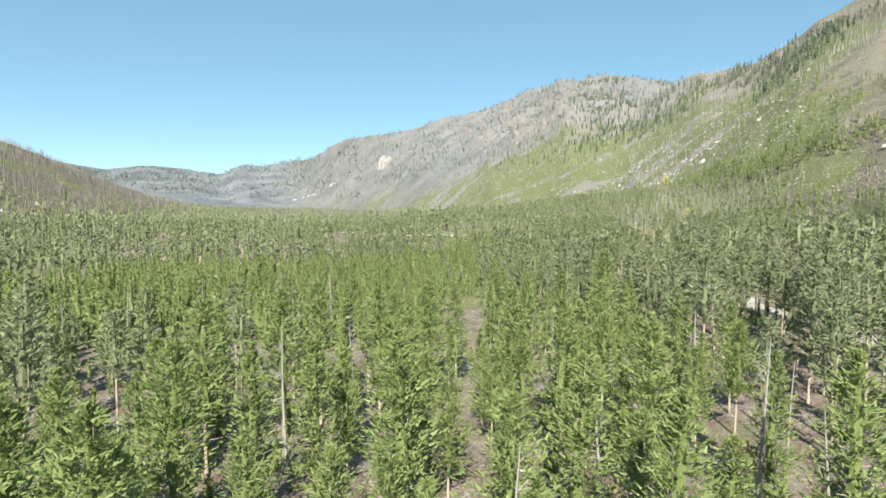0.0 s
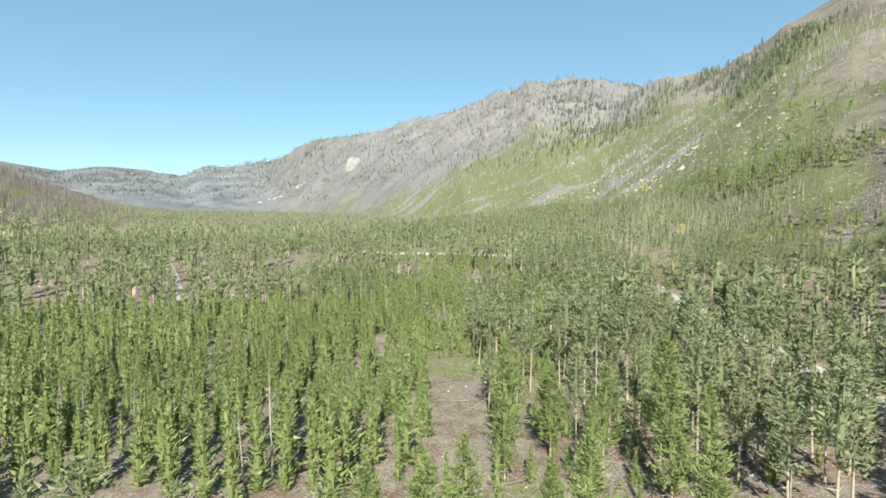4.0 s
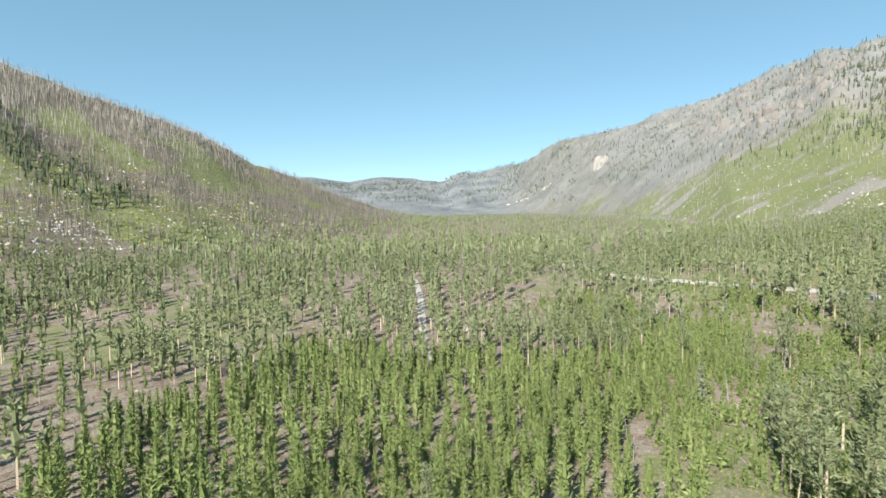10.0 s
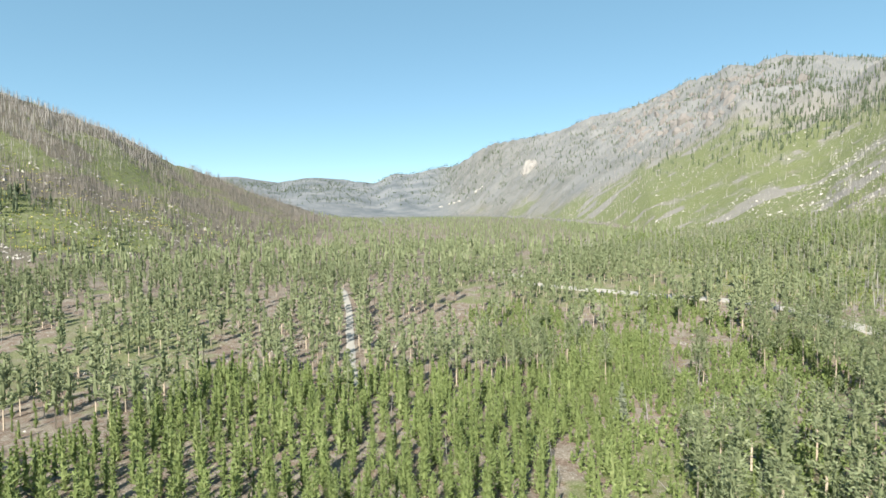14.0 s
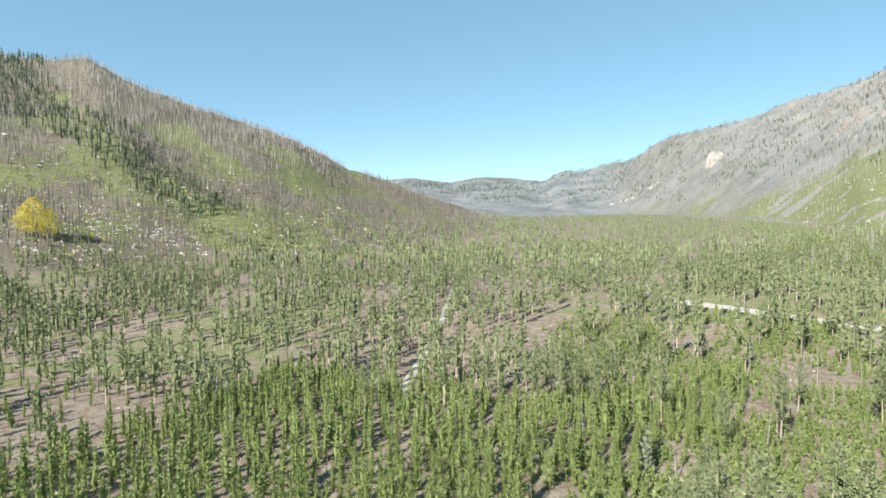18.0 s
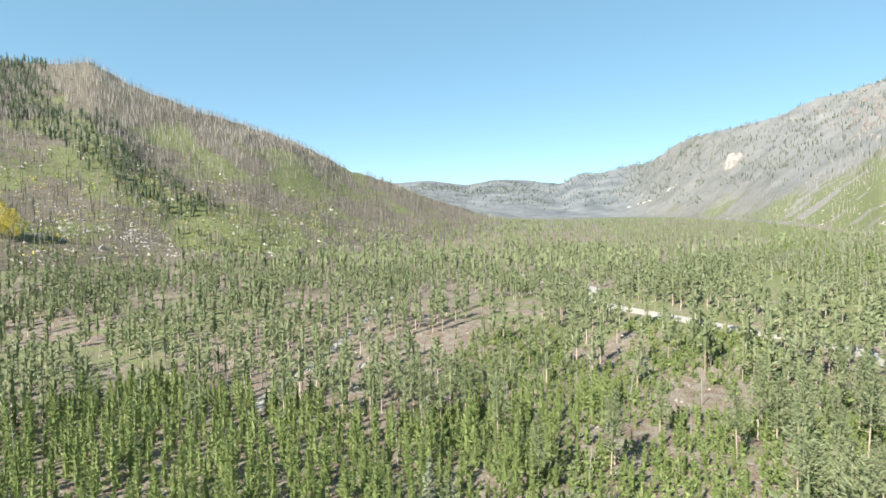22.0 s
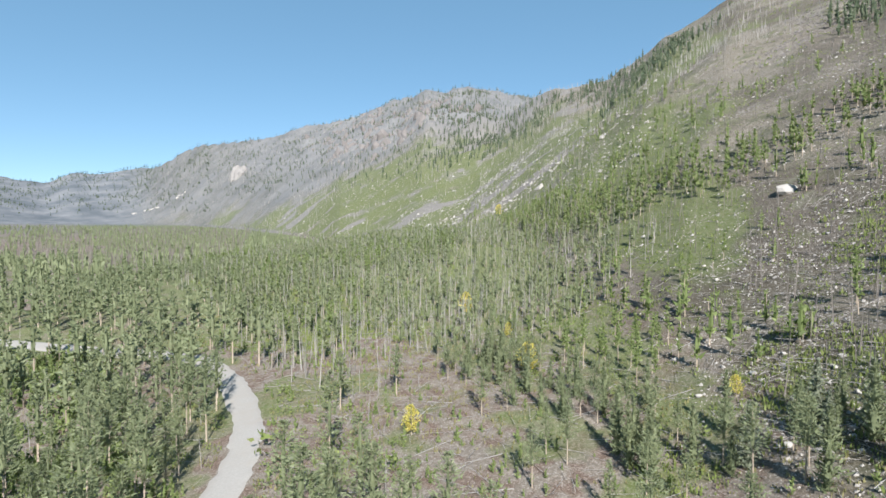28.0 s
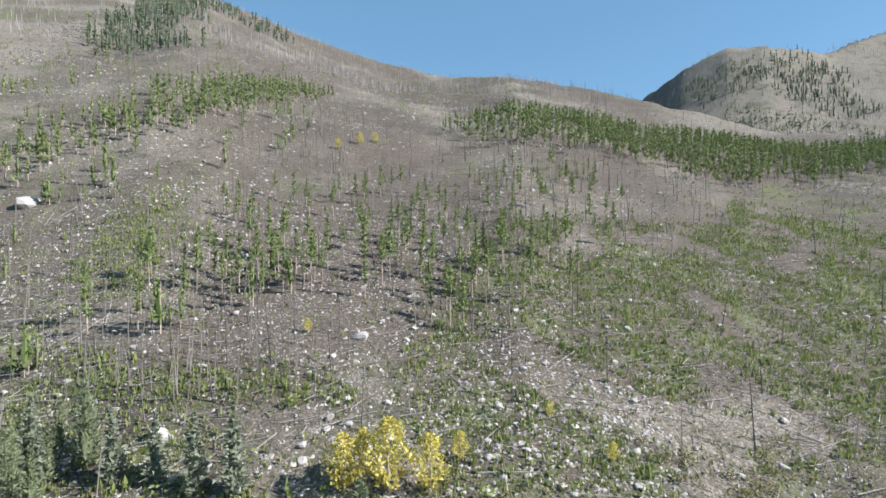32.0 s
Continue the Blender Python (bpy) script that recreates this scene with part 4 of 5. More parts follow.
x, y = scatter_polar(19000, (-140, -34), (85, 560), 28, hill_dead, 1.1)
strewn("hillside_dead_trunks", SNAG_FAR, x, y, rng.uniform(4, 8, len(x)), 29, DIM_BURNT, "bare grey trunks on the stony hillside", "dead trees", lean=0.06)
x, y = scatter_polar(9000, (-118, -40), (420, 1080), 32, lambda x, y: 0.2 + 0.8 * step(-0.1, 0.2, fbm(x, y, 70, 92, 3)), 1.0)
strewn("upper_slope_trunks", SNAG_REMOTE, x, y, rng.uniform(4, 8, len(x)), 33, DEADWOOD, "thin grey dead trunks over the upper hillside", "dead trees", lean=0.06)
x, y = scatter_polar(6000, (-145, -118), (560, 1480), 34, lambda x, y: 0.15 + 0.85 * step(-0.1, 0.2, fbm(x, y, 110, 94, 3)), 1.0)
strewn("hollow_trunks", SNAG_REMOTE, x, y, rng.uniform(6, 11, len(x)), 35, DEADWOOD, "grey dead trunks on a far rounded hill", "dead trees", lean=0.05)
x, y = scatter_polar(5000, (-145, -118), (600, 1120), 64, lambda x, y: step(-0.02, 0.15, fbm(x, y, 170, 96, 3)), 1.0)
strewn("hollow_firs", FIR_TINY, x, y, rng.uniform(5, 9, len(x)), 65, SPRUCE, "dark firs on a far rounded hill", "forest")
x, y = scatter_polar(4500, (-16, 6), (420, 1900), 30, lambda x, y: 0.9 * step(45, 20, polar(x, y)[2]) * step(3, -3, polar(x, y)[0] + 8 * vnoise(x, y, 90, 66)))
strewn("valley_dead_trunks", SNAG_REMOTE, x, y, rng.uniform(7, 12, len(x)), 31, DIM_BURNT, "grey dead forest far up the valley", "dead trees", lean=0.04)

# ------------------------------------------------------------------ stones
STONES = [boulder(400 + k, 0.75, 1) for k in range(6)]
RUBBLE = [(np.array([(1, 0, 0), (0, 1, 0), (-1, 0, 0), (0, -1, 0), (0, 0, 0.8), (0, 0, -0.8)]) * np.random.default_rng(470 + k).uniform(0.55, 1.25, (6, 1)) + np.random.default_rng(480 + k).normal(0, 0.18, (6, 3)), np.array([(0, 1, 4), (1, 2, 4), (2, 3, 4), (3, 0, 4), (1, 0, 5), (2, 1, 5), (3, 2, 5), (0, 3, 5)])) for k in range(9)]
BIG_STONES = [boulder(420 + k, 0.8, 2) for k in range(4)]


def meadow_stones(x, y):
    az, r, up = polar(x, y)
    return step(3, 12, up) * step(220, 120, up) * (0.2 + 0.8 * step(-0.1, 0.3, fbm(0.35 * x, y + 0.25 * x, 40, 53, 4)))


def near_stones(x, y):
    az, r, up = polar(x, y)
    return step(1.5, 6, up) * (0.15 + 0.85 * step(-0.08, 0.22, fbm(x, y, 16, 95, 4))) * (off_line(x, y, ROAD_LINE) > 6)


x, y = scatter_polar(21000, (-58, -10), (280, 1700), 41, meadow_stones, 1.1)
strewn("meadow_boulders", RUBBLE, x, y, np.random.default_rng(42).gamma(1.2, 0.42, len(x)) + 0.45, 43, STONE, "pale boulders strewn over a green slope", "rocks", sink=0.15)
x, y = scatter_polar(6000, (8, 58), (380, 800), 44, near_stones, 1.1)
strewn("hillside_boulders", RUBBLE, x, y, np.random.default_rng(45).gamma(2.0, 0.4, len(x)) + 0.3, 46, STONE, "pale stones scattered on a burnt hillside", "rocks", sink=0.15)
x, y = scatter_polar(44000, (-146, -48), (62, 440), 47, near_stones, 1.4)
size = (np.random.default_rng(48).gamma(1.1, 0.10, len(x)) + 0.11) * (1 + 0.5 * step(60, 250, near_walk(x, y)))
big = np.argsort(-size / (1 + 0.012 * near_walk(x, y)))
a, b = big[:240], big[240:]
strewn("stony_slope", RUBBLE, x[b], y[b], size[b], 49, STONE, "pale angular stones covering the hillside", "rocks", sink=0.15)
x2, y2 = spread(34000, (172, 262, -20, 150), 57, lambda x, y: step(1, 4, polar(x, y)[2]) * (0.25 + 0.75 * step(-0.1, 0.15, fbm(x, y, 9, 58, 3))) * step(105, 60, near_walk(x, y)))
strewn("loose_stones", RUBBLE, x2, y2, np.random.default_rng(59).gamma(1.4, 0.05, len(x2)) + 0.07, 58, STONE, "small pale stones littering the burnt slope", "rocks", sink=0.15)
stone_meshes = [mesh_of("boulder", *shape, STONE) for shape in BIG_STONES]
q = np.random.default_rng(50)


def set_boulder(x, y, size, label="pale angular boulder lying on the slope"):
    ob = tagged(new("boulder", stone_meshes[q.integers(0, 4)]), label, "boulder", "boulders")
    ob.matrix_basis = pose(x, y, float(bench(np.array([x]), np.array([y]))[0]) + 0.1 * size, q.normal(0, 12), q.normal(0, 12), q.uniform(0, 360)) @ Matrix.Scale(size, 4)


for k in a:
    set_boulder(x[k], y[k], min(size[k], 0.6))
set_boulder(267, 146, 2.7, "large pale boulder standing out on the hillside")
set_boulder(190, 98, 1.5, "pale boulder among low scrub")
set_boulder(203, 77, 1.3, "whitish boulder beside small stones")
set_boulder(22, 226, 1.6, "tan boulder among pines")

OUTCROPS = [boulder(440 + k, 1.9, 2) for k in range(5)]


def outcrop_chance(x, y):
    az, r, up = polar(x, y)
    return step(190, 280, up) * step(520, 430, up) * step(-19, -24, az) * step(-40, -36, az)


x, y = scatter_polar(620, (-41, -19), (1500, 2600), 51, outcrop_chance)
strewn("cliff_outcrops", OUTCROPS, x, y, np.random.default_rng(55).gamma(2.0, 2.6, len(x)) + 5, 52, CRAG, "pinkish grey rock outcrops below the summit", "cliff", sink=0.8, lean=0.12)
turn, out = np.random.default_rng(53).uniform(0, 6.28, 12), np.random.default_rng(56).uniform(0, 34, 12)
strewn("white_crag", OUTCROPS, 731 + out * np.cos(turn), 2553 + 1.6 * out * np.sin(turn), 34 - 0.62 * out, 54, PALE_CRAG, "white rock crag on the mountainside", "cliff", sink=0.5, lean=0.1)

# ------------------------------------------------------------------ fallen logs
def log_mesh(length, seed):
    r = np.random.default_rng(seed)
    turn = np.linspace(0, 2 * np.pi, 6, endpoint=False)
    xs = np.array([-0.5, -0.2, 0.15, 0.5]) * length
    radii = np.array([0.065, 0.055, 0.04, 0.02])
    bow = np.array([0, 0.02, 0.025, 0]) * length * r.normal(0, 1)
    verts = np.array([(xx, w + rr * math.cos(t), rr * math.sin(t)) for xx, rr, w in zip(xs, radii, bow) for t in turn])
    faces = [(k * 6 + i, k * 6 + (i + 1) % 6, (k + 1) * 6 + (i + 1) % 6, (k + 1) * 6 + i) for k in range(3) for i in range(6)]
    pieces = [(verts, np.array(faces))]
    for m in range(5):
        at = r.uniform(-0.2, 0.45) * length
        pieces.append(stick((at, 0, 0), (at + 0.4, r.normal(0, 0.5), r.uniform(0.1, 0.5)), 0.03, 0.01))
    return joined(pieces)


def log_chance(x, y):
    az, r, up = polar(x, y)
    open_ground = step(148, 158, x) * step(100, 120, y) * step(270, 240, y)
    return np.clip((0.9 * open_ground + 0.4 * step(3, 10, up) + 0.05) * off_road(x, y), 0, 1)


log_meshes = [mesh_of("log", *log_mesh(1.0 * n, 460 + n), DEADWOOD) for n in (4, 5, 6, 7, 8, 9)]
x, y = spread(1700, (-40, 300, -40, 300), 61, log_chance)
order = np.argsort(near_walk(x, y))[:300]
for k in order:
    xx, yy = float(x[k]), float(y[k])
    turn = q.uniform(0, np.pi)
    dx, dy = 2.5 * math.cos(turn), 2.5 * math.sin(turn)
    h = bench(np.array([xx - dx, xx, xx + dx]), np.array([yy - dy, yy, yy + dy]))
    ob = tagged(new("fallen_log", log_meshes[q.integers(0, 6)]), "grey fallen tree trunk lying on the ground", "log", "fallen logs")
    ob.matrix_basis = pose(xx, yy, float(max(h[1], (h[0] + h[2]) / 2)) + 0.1, 0, -math.degrees(math.atan2(h[2] - h[0], 5)), math.degrees(turn))
far_logs = [(v * (1, 1, 1), f) for v, f in (log_mesh(7.0, 480 + k) for k in range(4))]
far_logs = [(v[:24], f[:18]) for v, f in far_logs]
x, y = scatter_polar(30000, (-142, -46), (66, 520), 66, lambda x, y: 0.9 * step(2, 8, polar(x, y)[2]) * (0.25 + 0.75 * step(-0.1, 0.15, fbm(x, y, 25, 67, 3))), 1.35)
twigs = [stick((-0.5, 0, 0.03), (0.5, 0.03 * k, 0.04 + 0.01 * k), 0.0085, 0.004) for k in range(3)]
strewn("fallen_poles", twigs, x, y, rng.uniform(1.5, 6.5, len(x)), 60, DEADWOOD, "thin grey fallen poles littering the burnt slope", "dead wood", sink=-0.02)
x, y = scatter_polar(1500, (-142, -48), (70, 600), 62, lambda x, y: 0.8 * step(3, 10, polar(x, y)[2]), 1.4)
strewn("hillside_logs", far_logs, x, y, rng.uniform(0.3, 0.8, len(x)), 63, DEADWOOD, "grey fallen trunks littering the hillside", "dead wood", sink=-0.2)

# ------------------------------------------------------------------ scrub and autumn trees
def clump(seed, count, wide, tall, leaf=0.34):
    r = np.random.default_rng(seed)
    turn, out = r.uniform(0, 6.28, count), wide * r.uniform(0, 1, count) ** 0.6
    centres = np.stack([np.cos(turn) * out, np.sin(turn) * out, tall * r.uniform(0.15, 1, count) * (1 - 0.5 * out / wide)], -1)
    outward = np.stack([np.cos(turn) * 0.5, np.sin(turn) * 0.5, 0 * turn + 0.8], -1)
    return tufts(centres, outward, leaf, r)


SCRUB = [clump(500 + k, 22, 0.5 + 0.05 * k, 0.9, 0.15) for k in range(5)]
def stems(seed, count):
    r = np.random.default_rng(seed)
    turn, out = r.uniform(0, 6.28, count), 0.42 * r.uniform(0, 1, count) ** 0.5
    base = np.stack([np.cos(turn) * out, np.sin(turn) * out, 0 * turn - 0.05], -1)
    tip = base * (1.3, 1.3, 1) + np.stack([r.normal(0, 0.06, count), r.normal(0, 0.06, count), r.uniform(0.6, 1.15, count)], -1)
    face = r.uniform(0, 3.14, count)
    side = np.stack([np.cos(face), np.sin(face), 0 * face], -1) * r.uniform(0.1, 0.17, count)[:, None]
    mid = 0.6 * base + 0.4 * tip
    verts = np.stack([base, mid + side, tip, mid - side], 1)
    return verts.reshape(-1, 3), np.arange(4 * count).reshape(count, 4)


SCRUB_LOW = [stems(505 + k, 3) for k in range(6)]
SCRUB_FAR = [clump(510 + k, 6, 0.8, 0.8) for k in range(4)]


def scrub_near(x, y):
    az, r, up = polar(x, y)
    grass = zones(x, y)[0]
    return step(0.5, 4, up) * (0.32 + 0.68 * step(0.1, 0.5, grass)) * (0.3 + 0.7 * step(-0.15, 0.15, fbm(x, y, 7, 37, 3))) * (off_line(x, y, ROAD_LINE) > 6)


x, y = scatter_polar(44000, (-146, -50), (62, 330), 71, scrub_near, 1.15)
strewn("hillside_scrub", SCRUB_LOW, x, y, np.random.default_rng(70).gamma(3.0, 0.14, len(x)) + 0.22, 72, SHRUB, "low bright green scrub between stones", "shrubs")


x, y = spread(100000, (176, 290, -90, 125), 68, lambda x, y: step(0.2, 0.6, zones(x, y)[3]) * step(115, 90, np.hypot(x - 185, y - 45)) * (0.35 + 0.65 * step(-0.2, 0.1, fbm(x, y, 4, 38, 2))))
strewn("green_scrub", SCRUB_LOW, x, y, np.random.default_rng(69).gamma(4.0, 0.1, len(x)) + 0.22, 67, SHRUB, "dense bright green low plants between stones", "shrubs")


def scrub_left(x, y):
    az, r, up = polar(x, y)
    return step(2, 10, up) * (0.2 + 0.8 * step(0.2, 0.6, zones(x, y)[0]))


x, y = scatter_polar(9000, (-122, -46), (300, 1050), 90, lambda x, y: step(-0.1, 0.2, fbm(x, y, 40, 98, 3)), 0.9)
strewn("upper_slope_scrub", SCRUB_FAR, x, y, rng.uniform(0.9, 2.0, len(x)), 91, SHRUB, "dull green scrub over the upper hillside", "shrubs")
x, y = scatter_polar(21000, (8, 60), (380, 1050), 73, scrub_left, 1.0)
strewn("burnt_slope_scrub", SCRUB_FAR, x, y, rng.uniform(1.2, 2.6, len(x)), 74, SHRUB, "green scrub regrowing on a burnt slope", "shrubs")
x, y = scatter_polar(2200, (18, 60), (380, 800), 75, lambda x, y: step(2, 10, polar(x, y)[2]) * step(0.05, 0.3, fbm(x, y, 90, 97, 3)))
strewn("autumn_scrub", SCRUB_FAR, x, y, rng.uniform(1.4, 2.6, len(x)), 76, GOLD, "yellow autumn scrub on the burnt slope", "shrubs")
x, y = scatter_polar(9000, (-58, -12), (260, 1500), 77, lambda x, y: zones(x, y)[0] * step(2, 8, polar(x, y)[2]), 1.2)
strewn("meadow_scrub", SCRUB_FAR, x, y, rng.uniform(0.8, 1.9, len(x)), 78, SHRUB, "green scrub dotted over the mountain meadow", "shrubs")


def undergrowth(x, y):
    return step(-0.05, 0.25, fbm(x, y, 22, 99, 3)) * off_road(x, y) * (0.25 + 0.75 * step(40, 80, x))


x, y = spread(11000, (-60, 200, -30, 260), 79, undergrowth)
strewn("forest_undergrowth", SCRUB, x, y, np.random.default_rng(81).gamma(2.5, 0.36, len(x)) * (0.45 + 0.55 * step(40, 70, x)) + 0.3, 80, SHRUB, "low green undergrowth beneath the pines", "shrubs")


def brush_chance(x, y):
    return step(42, 60, x) * step(138, 125, x) * step(100, 118, y) * step(275, 250, y) * step(-0.3, 0.02, fbm(x, y, 18, 103, 3)) * off_road(x, y)


def start_ground(x, y):
    return step(80, 66, y) * (0.15 + 0.85 * step(-0.05, 0.15, fbm(x, y, 11, 106, 3))) * off_road(x, y) * (off_line(x, y, np.array([(0.0, -10.0), (12.0, 46.0)])) > 2)


def open_ground(x, y):
    return step(140, 150, x) * step(186, 178, x) * step(95, 112, y) * step(262, 240, y) * (0.25 + 0.75 * step(-0.05, 0.2, fbm(x, y, 12, 104, 3))) * off_road(x, y)


def green_stand(x, y):
    return is_floor(x, y) * step(160, 185, x) * step(200, 225, y) * step(-0.12, 0.12, fbm(x, y * 0.8, 40, 105, 3)) * off_road(x, y)


BRUSH = [conifer(0.34, 0.0, 4, 4, 2, 0.26, 0.7, 540 + k, 0, 0.8)[1] for k in range(4)]
x, y = spread(9500, (40, 140, 95, 275), 84, brush_chance, 0.9)
strewn("pine_saplings", BRUSH, x, y, rng.uniform(1.2, 3.4, len(x)), 85, YOUNG, "bright green pine saplings between tall trees", "forest")


SAPLINGS = [conifer(0.3, 0.0, 9, 5, 4, 0.11, 0.7, 550 + k, 0, 0.8)[1] for k in range(4)]
x, y = spread(1000, (-35, 85, -15, 82), 92, start_ground, 1.2)
strewn("forest_saplings", SAPLINGS, x, y, rng.uniform(0.8, 3.6, len(x)), 93, YOUNG, "yellowish green pine saplings under tall pines", "forest")
x, y = spread(1100, (-35, 95, -15, 85), 94, lambda x, y: 0.9 * off_road(x, y))
strewn("forest_sticks", far_logs, x, y, rng.uniform(0.1, 0.42, len(x)), 95, DEADWOOD, "fallen grey sticks on the forest floor", "dead wood", sink=-0.12)
x, y = spread(2600, (-110, 130, -15, 260), 96, lambda x, y: step(-0.1, 0.2, fbm(x, y, 14, 107, 3)) * off_road(x, y))
strewn("forest_stones", RUBBLE, x, y, np.random.default_rng(97).gamma(1.3, 0.12, len(x)) + 0.1, 98, STONE, "small grey stones scattered on the forest floor", "rocks", sink=0.2)
x, y = spread(2600, (140, 188, 92, 265), 86, open_ground, 0.8)
strewn("clearing_saplings", BRUSH, x, y, rng.uniform(0.5, 1.9, len(x)), 87, YOUNG, "small green pine saplings among fallen logs", "forest")
x, y = spread(7500, (158, 345, 195, 470), 88, green_stand, 1.8)
strewn("green_pine_stand", GROVE, x, y, rng.uniform(3.5, 8.5, len(x)), 89, YOUNG, "green pines growing among bare dead trunks", "forest")


x, y = spread(9000, (165, 335, 205, 430), 99, lambda x, y: is_floor(x, y) * (0.12 + 0.88 * step(-0.06, 0.12, fbm(x, y, 30, 108, 3))) * off_road(x, y), 2.4)
size = rng.uniform(5.5, 9.5, len(x))
strewn("mixed_pine_stand", TALL_DIM, x, y, size, 101, NEEDLES, "green pines mixed with dead trunks below the mountain", "forest", lean=0.02)
strewn("mixed_stand_trunks", TRUNK_FAR, x, y, size, 101, BARK, "pale trunks of a thin pine stand", "forest", lean=0.02)


def aspen(seed, count, leaf=0.05):
    r = np.random.default_rng(seed)
    line = np.array([(0, 0, -0.05), (0.02, 0, 0.3), (0.03, 0.02, 0.9)])
    pieces = [tapered(line, [0.022, 0.018, 0.005], 6)]
    u, turn = r.uniform(0, 1, count), r.uniform(0, 6.28, count)
    lump = 0.75 + 0.35 * np.sin(3 * turn + 9 * u)
    out = 0.34 * np.sin(np.pi * (0.12 + 0.86 * u)) ** 0.7 * lump * r.uniform(0.2, 1, count) ** 0.5
    centres = np.stack([np.cos(turn) * out, np.sin(turn) * out, 0.16 + 0.84 * u], -1)
    return joined(pieces), tufts(centres, np.stack([np.cos(turn), np.sin(turn), 0 * u + 0.3], -1), leaf, r)


ASPENS = [aspen(520 + k, 900, 0.038) for k in range(3)]
BIG_ASPENS = [aspen(525 + k, 3200, 0.02) for k in range(3)]
spots = ((388, 396, 9), (210, 200, 6), (191, 156, 6), (164, 152, 4.5), (178.2, 76, 7), (178.8, 80, 5.5), (177.8, 72.5, 5.5), (180, 78, 5), (181, 69, 3), (197, 122, 3), (193, 159, 4), (-288, 402, 6), (-282, 408, 5), (-318, 352, 5), (204, 176, 3.5), (305, 71, 4), (309, 66, 3.5), (300, 78, 3.5), (179, 54, 2), (185, 58, 1.8), (205, 84, 2))
x, y, size = np.array(spots, float).T
# three overlapping crowns, oversized to fit one round yellow tree in the camera's view
plant("aspen", BIG_ASPENS, np.array([-307.0, -299.0, -314.0]), np.array([375.0, 378.0, 372.0]), np.array([29.0, 23.0, 21.0]), 84, BARK, GOLD, "broad aspen in full yellow autumn leaf, sized to fit the camera view", "tree", "aspens")
plant("aspen", ASPENS, x, y, size, 82, BARK, GOLD, "small aspen in bright yellow autumn leaf", "tree", "aspens")
spots = ((181, 89.5, 8), (182, 93, 7.5), (184.5, 97, 6.5), (191, 105, 7.5), (188, 108, 6), (186, 101, 7), (193, 111, 7), (99, 212, 9), (62, 150, 9), (184, 114, 7.5))
x, y, size = np.array(spots, float).T
plant("spruce", SPRUCE_KINDS, x, y, size, 83, BARK, BLUE_SPRUCE, "bluish green bushy spruce with boughs to the ground", "tree", "spruces")

# ------------------------------------------------------------------ scree and dry grass
for seed, (line, half, count, low, high) in enumerate((
    (((268, 322), (280, 360), (296, 402)), 15, 900, 0.4, 1.2),
    (((330, 395), (430, 470), (520, 520)), 9, 500, 0.5, 1.5),
    (((300, 470), (380, 640), (470, 800)), 12, 600, 0.6, 1.8),
    (((520, 520), (640, 640), (760, 820)), 16, 500, 0.8, 2.4),
    (((184, 67), (181, 58), (179, 52)), 5, 1500, 0.16, 0.5),
    (((199, 62), (192, 55), (188, 49)), 5, 1500, 0.16, 0.5),
    (((-310, 440), (-284, 468), (-255, 462)), 16, 700, 0.7, 2.6),
    (((-330, 360), (-318, 390), (-300, 415)), 14, 500, 0.7, 2.4),
    (((270, 124), (262, 104), (291, 116)), 12, 700, 0.25, 0.9),
    (((204, -2), (214, -4), (222, -18)), 8, 300, 0.25, 0.9),
    (((385, 3200), (519, 3006), (600, 2900)), 9, 260, 5, 13),
    (((186, 92), (190, 104), (192, 112)), 4, 300, 0.18, 0.6),
    (((212, -10), (216, 10), (222, 30)), 7, 500, 0.2, 0.7),
)):
    x, y = spread(count, box_of(line, half * 2), 600 + seed, band(line, half, 0.9))
    size = low + (high - low) * np.random.default_rng(610 + seed).uniform(0, 1, len(x)) ** 1.8
    strewn("scree_patch", STONES, x, y, size, 620 + seed, STONE, "patch of pale broken stones on the slope", "rocks", sink=0.2)

x, y = spread(5000, (420, 560, 200, 280), 641, band(((440, 232), (482, 226), (530, 248)), 11, 0.95))
strewn("scree_chute", RUBBLE, x, y, rng.uniform(0.35, 1.0, len(x)), 642, CRAG, "pale scree chute below the summit firs", "rocks", sink=0.3)
DRY = material("dry autumn grass", build_foliage((0.16, 0.155, 0.065), (0.27, 0.25, 0.115), (0.35, 0.32, 0.17), 0.3))
x, y = spread(1500, (166, 182, 8, 74), 631, lambda x, y: step(-0.2, 0.2, fbm(x, y, 6, 41, 3)) * step(182, 177, x))
strewn("dry_grass", SCRUB, x, y, rng.uniform(0.7, 1.4, len(x)), 632, DRY, "tall yellowish dry grass at the foot of the slope", "grass")
x, y = spread(6000, (138, 200, 95, 265), 633, lambda x, y: step(-0.15, 0.15, fbm(x, y, 10, 43, 3)) * off_road(x, y))
strewn("clearing_grass", SCRUB_LOW, x, y, rng.uniform(0.4, 0.9, len(x)), 634, DRY, "short dry grass among fallen logs", "grass")
x, y = spread(9000, (-60, 205, 40, 270), 635, lambda x, y: off_road(x, y) * (0.35 + 0.65 * step(140, 150, x)) * (1 - 0.8 * young_zone(x, y)))
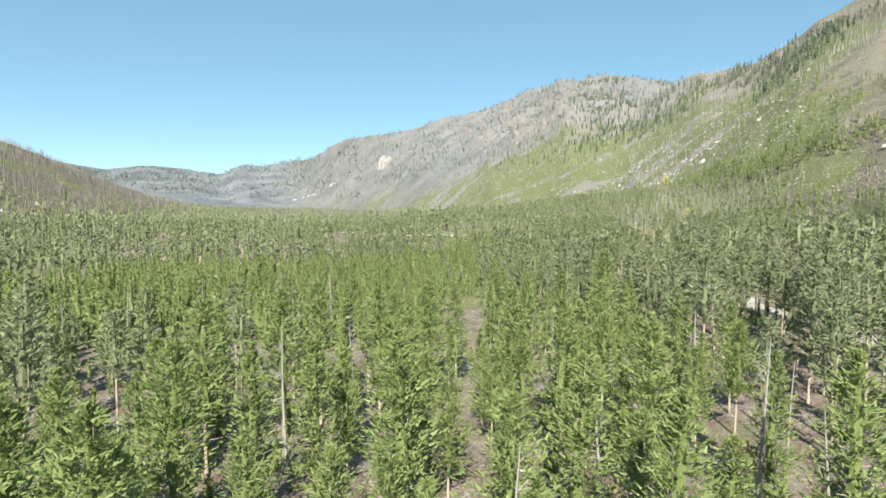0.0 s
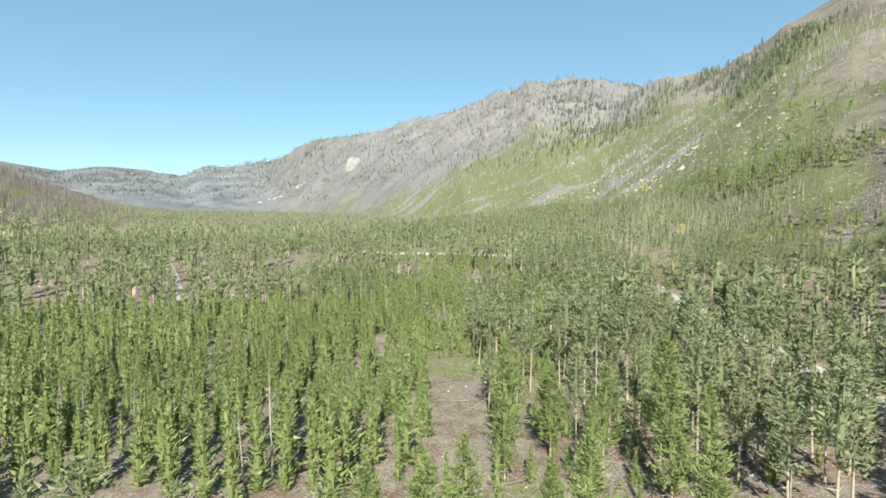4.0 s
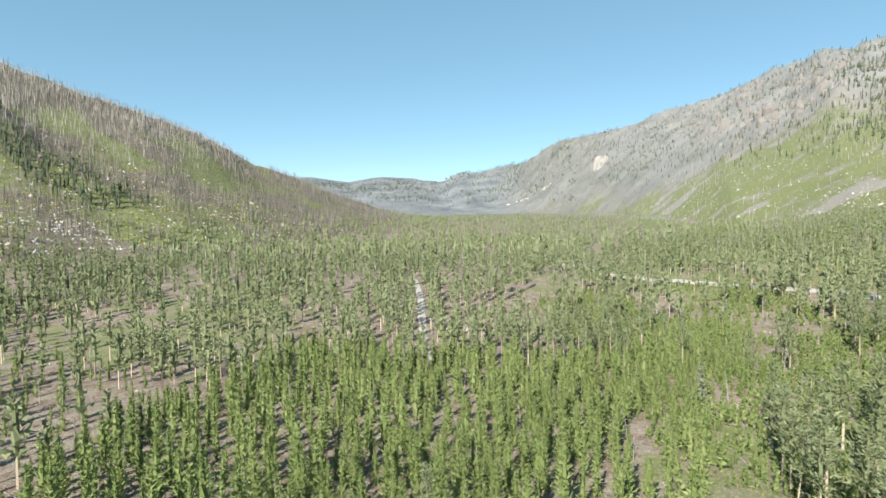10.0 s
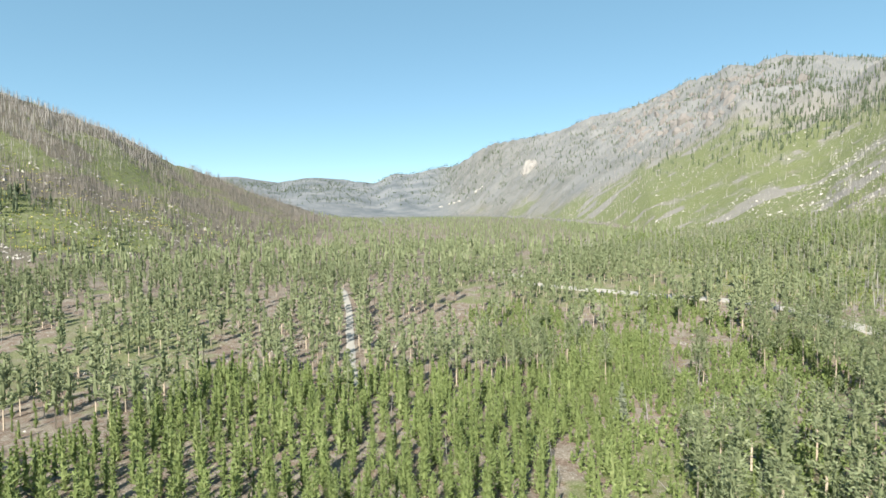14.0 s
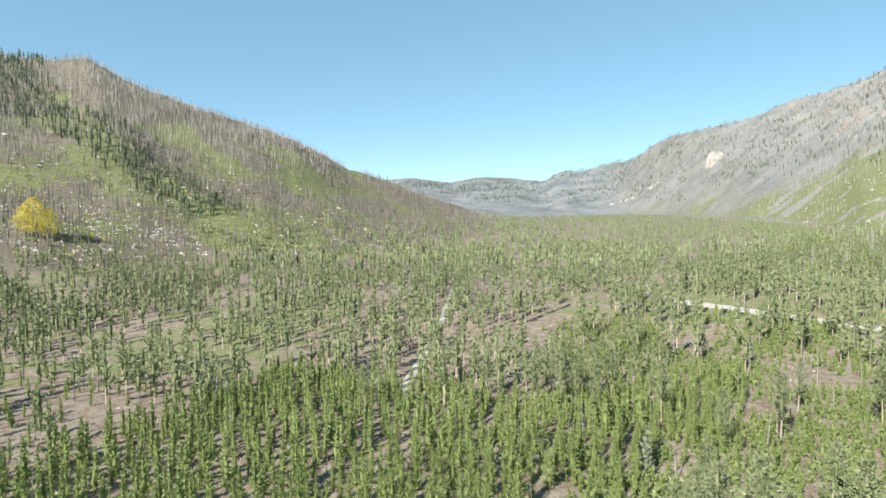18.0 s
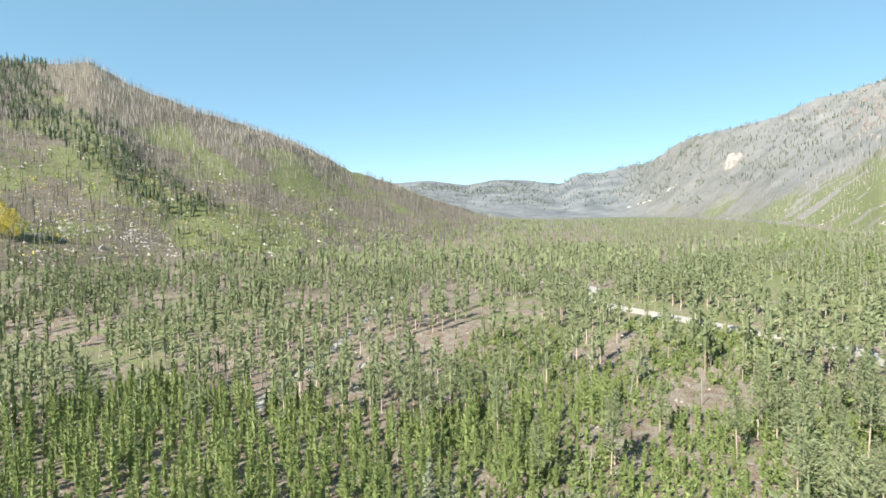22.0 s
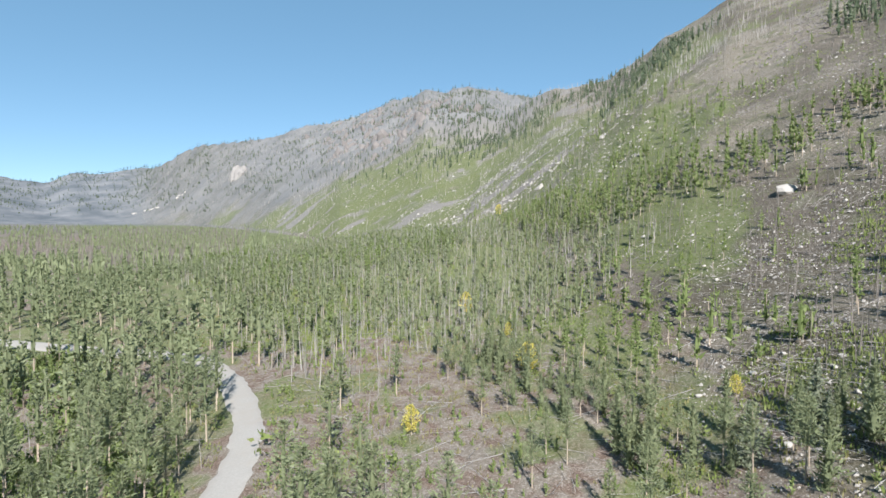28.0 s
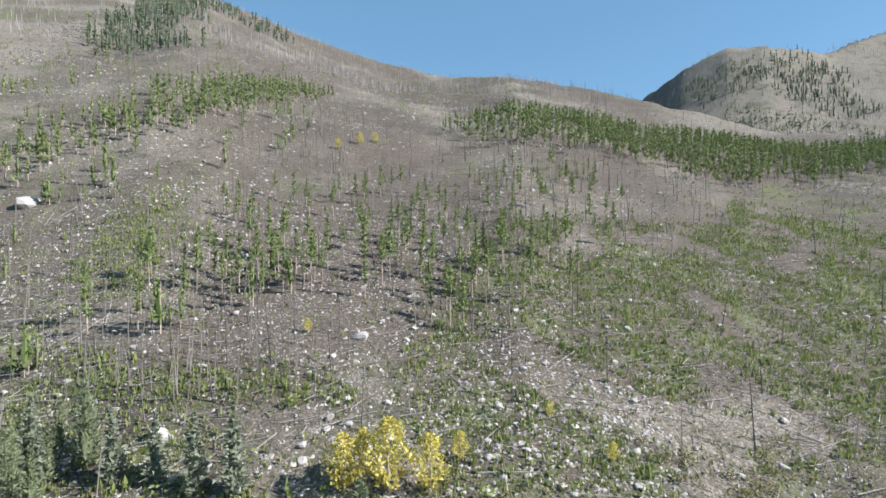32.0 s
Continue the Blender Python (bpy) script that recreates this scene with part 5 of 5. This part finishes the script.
strewn("forest_poles", twigs, x, y, rng.uniform(1.5, 6, len(x)), 636, DEADWOOD, "thin grey fallen poles on the forest floor", "dead wood", sink=-0.02)
x, y = spread(26000, (-40, 205, 40, 270), 637, lambda x, y: off_road(x, y) * step(-0.1, 0.12, fbm(x, y, 13, 44, 3)) * (0.3 + 0.7 * step(35, 60, x)) * (1 - 0.8 * young_zone(x, y)))
strewn("forest_grass", SCRUB_LOW, x, y, rng.uniform(0.3, 0.75, len(x)), 638, DRY, "dry yellowish grass between the pines", "grass")
x, y = spread(24000, (165, 310, 185, 340), 639, lambda x, y: off_road(x, y) * is_floor(x, y) * step(-0.15, 0.1, fbm(x, y, 16, 45, 3)))
strewn("foot_scrub", SCRUB_LOW, x, y, rng.uniform(0.5, 1.3, len(x)), 640, SHRUB, "green low plants under dead trunks", "shrubs")


# ------------------------------------------------------------------ open wood where the valley floor meets the mountain
def slope_foot(x, y):
    az, r, up = polar(x, y)
    return (1 - is_floor(x, y)) * step(18, 9, up) * (0.3 + 0.7 * step(-0.15, 0.1, fbm(x, y, 22, 109, 3))) * (off_line(x, y, ROAD_LINE) > 6)


x, y = spread(2600, (184, 350, 172, 380), 651, slope_foot, 2.0)
size = rng.uniform(4.5, 8.5, len(x))
strewn("foot_pines", TALL_DIM, x, y, size, 652, NEEDLES, "green pines at the foot of the mountain", "forest", lean=0.02)
strewn("foot_pine_trunks", TRUNK_FAR, x, y, size, 652, BARK, "pale trunks at the foot of the mountain", "forest", lean=0.02)
x, y = spread(3800, (184, 350, 172, 380), 653, slope_foot, 1.5)
strewn("foot_dead_trunks", SNAG_FAR, x, y, rng.uniform(4, 8.5, len(x)), 654, DEADWOOD, "crowded bare dead trunks at the foot of the mountain", "dead trees", lean=0.05)
x, y = spread(14000, (184, 330, 150, 360), 655, lambda x, y: 0.8 * slope_foot(x, y))
strewn("foot_plants", SCRUB_LOW, x, y, rng.uniform(0.5, 1.2, len(x)), 656, SHRUB, "green low plants below the mountain", "shrubs")
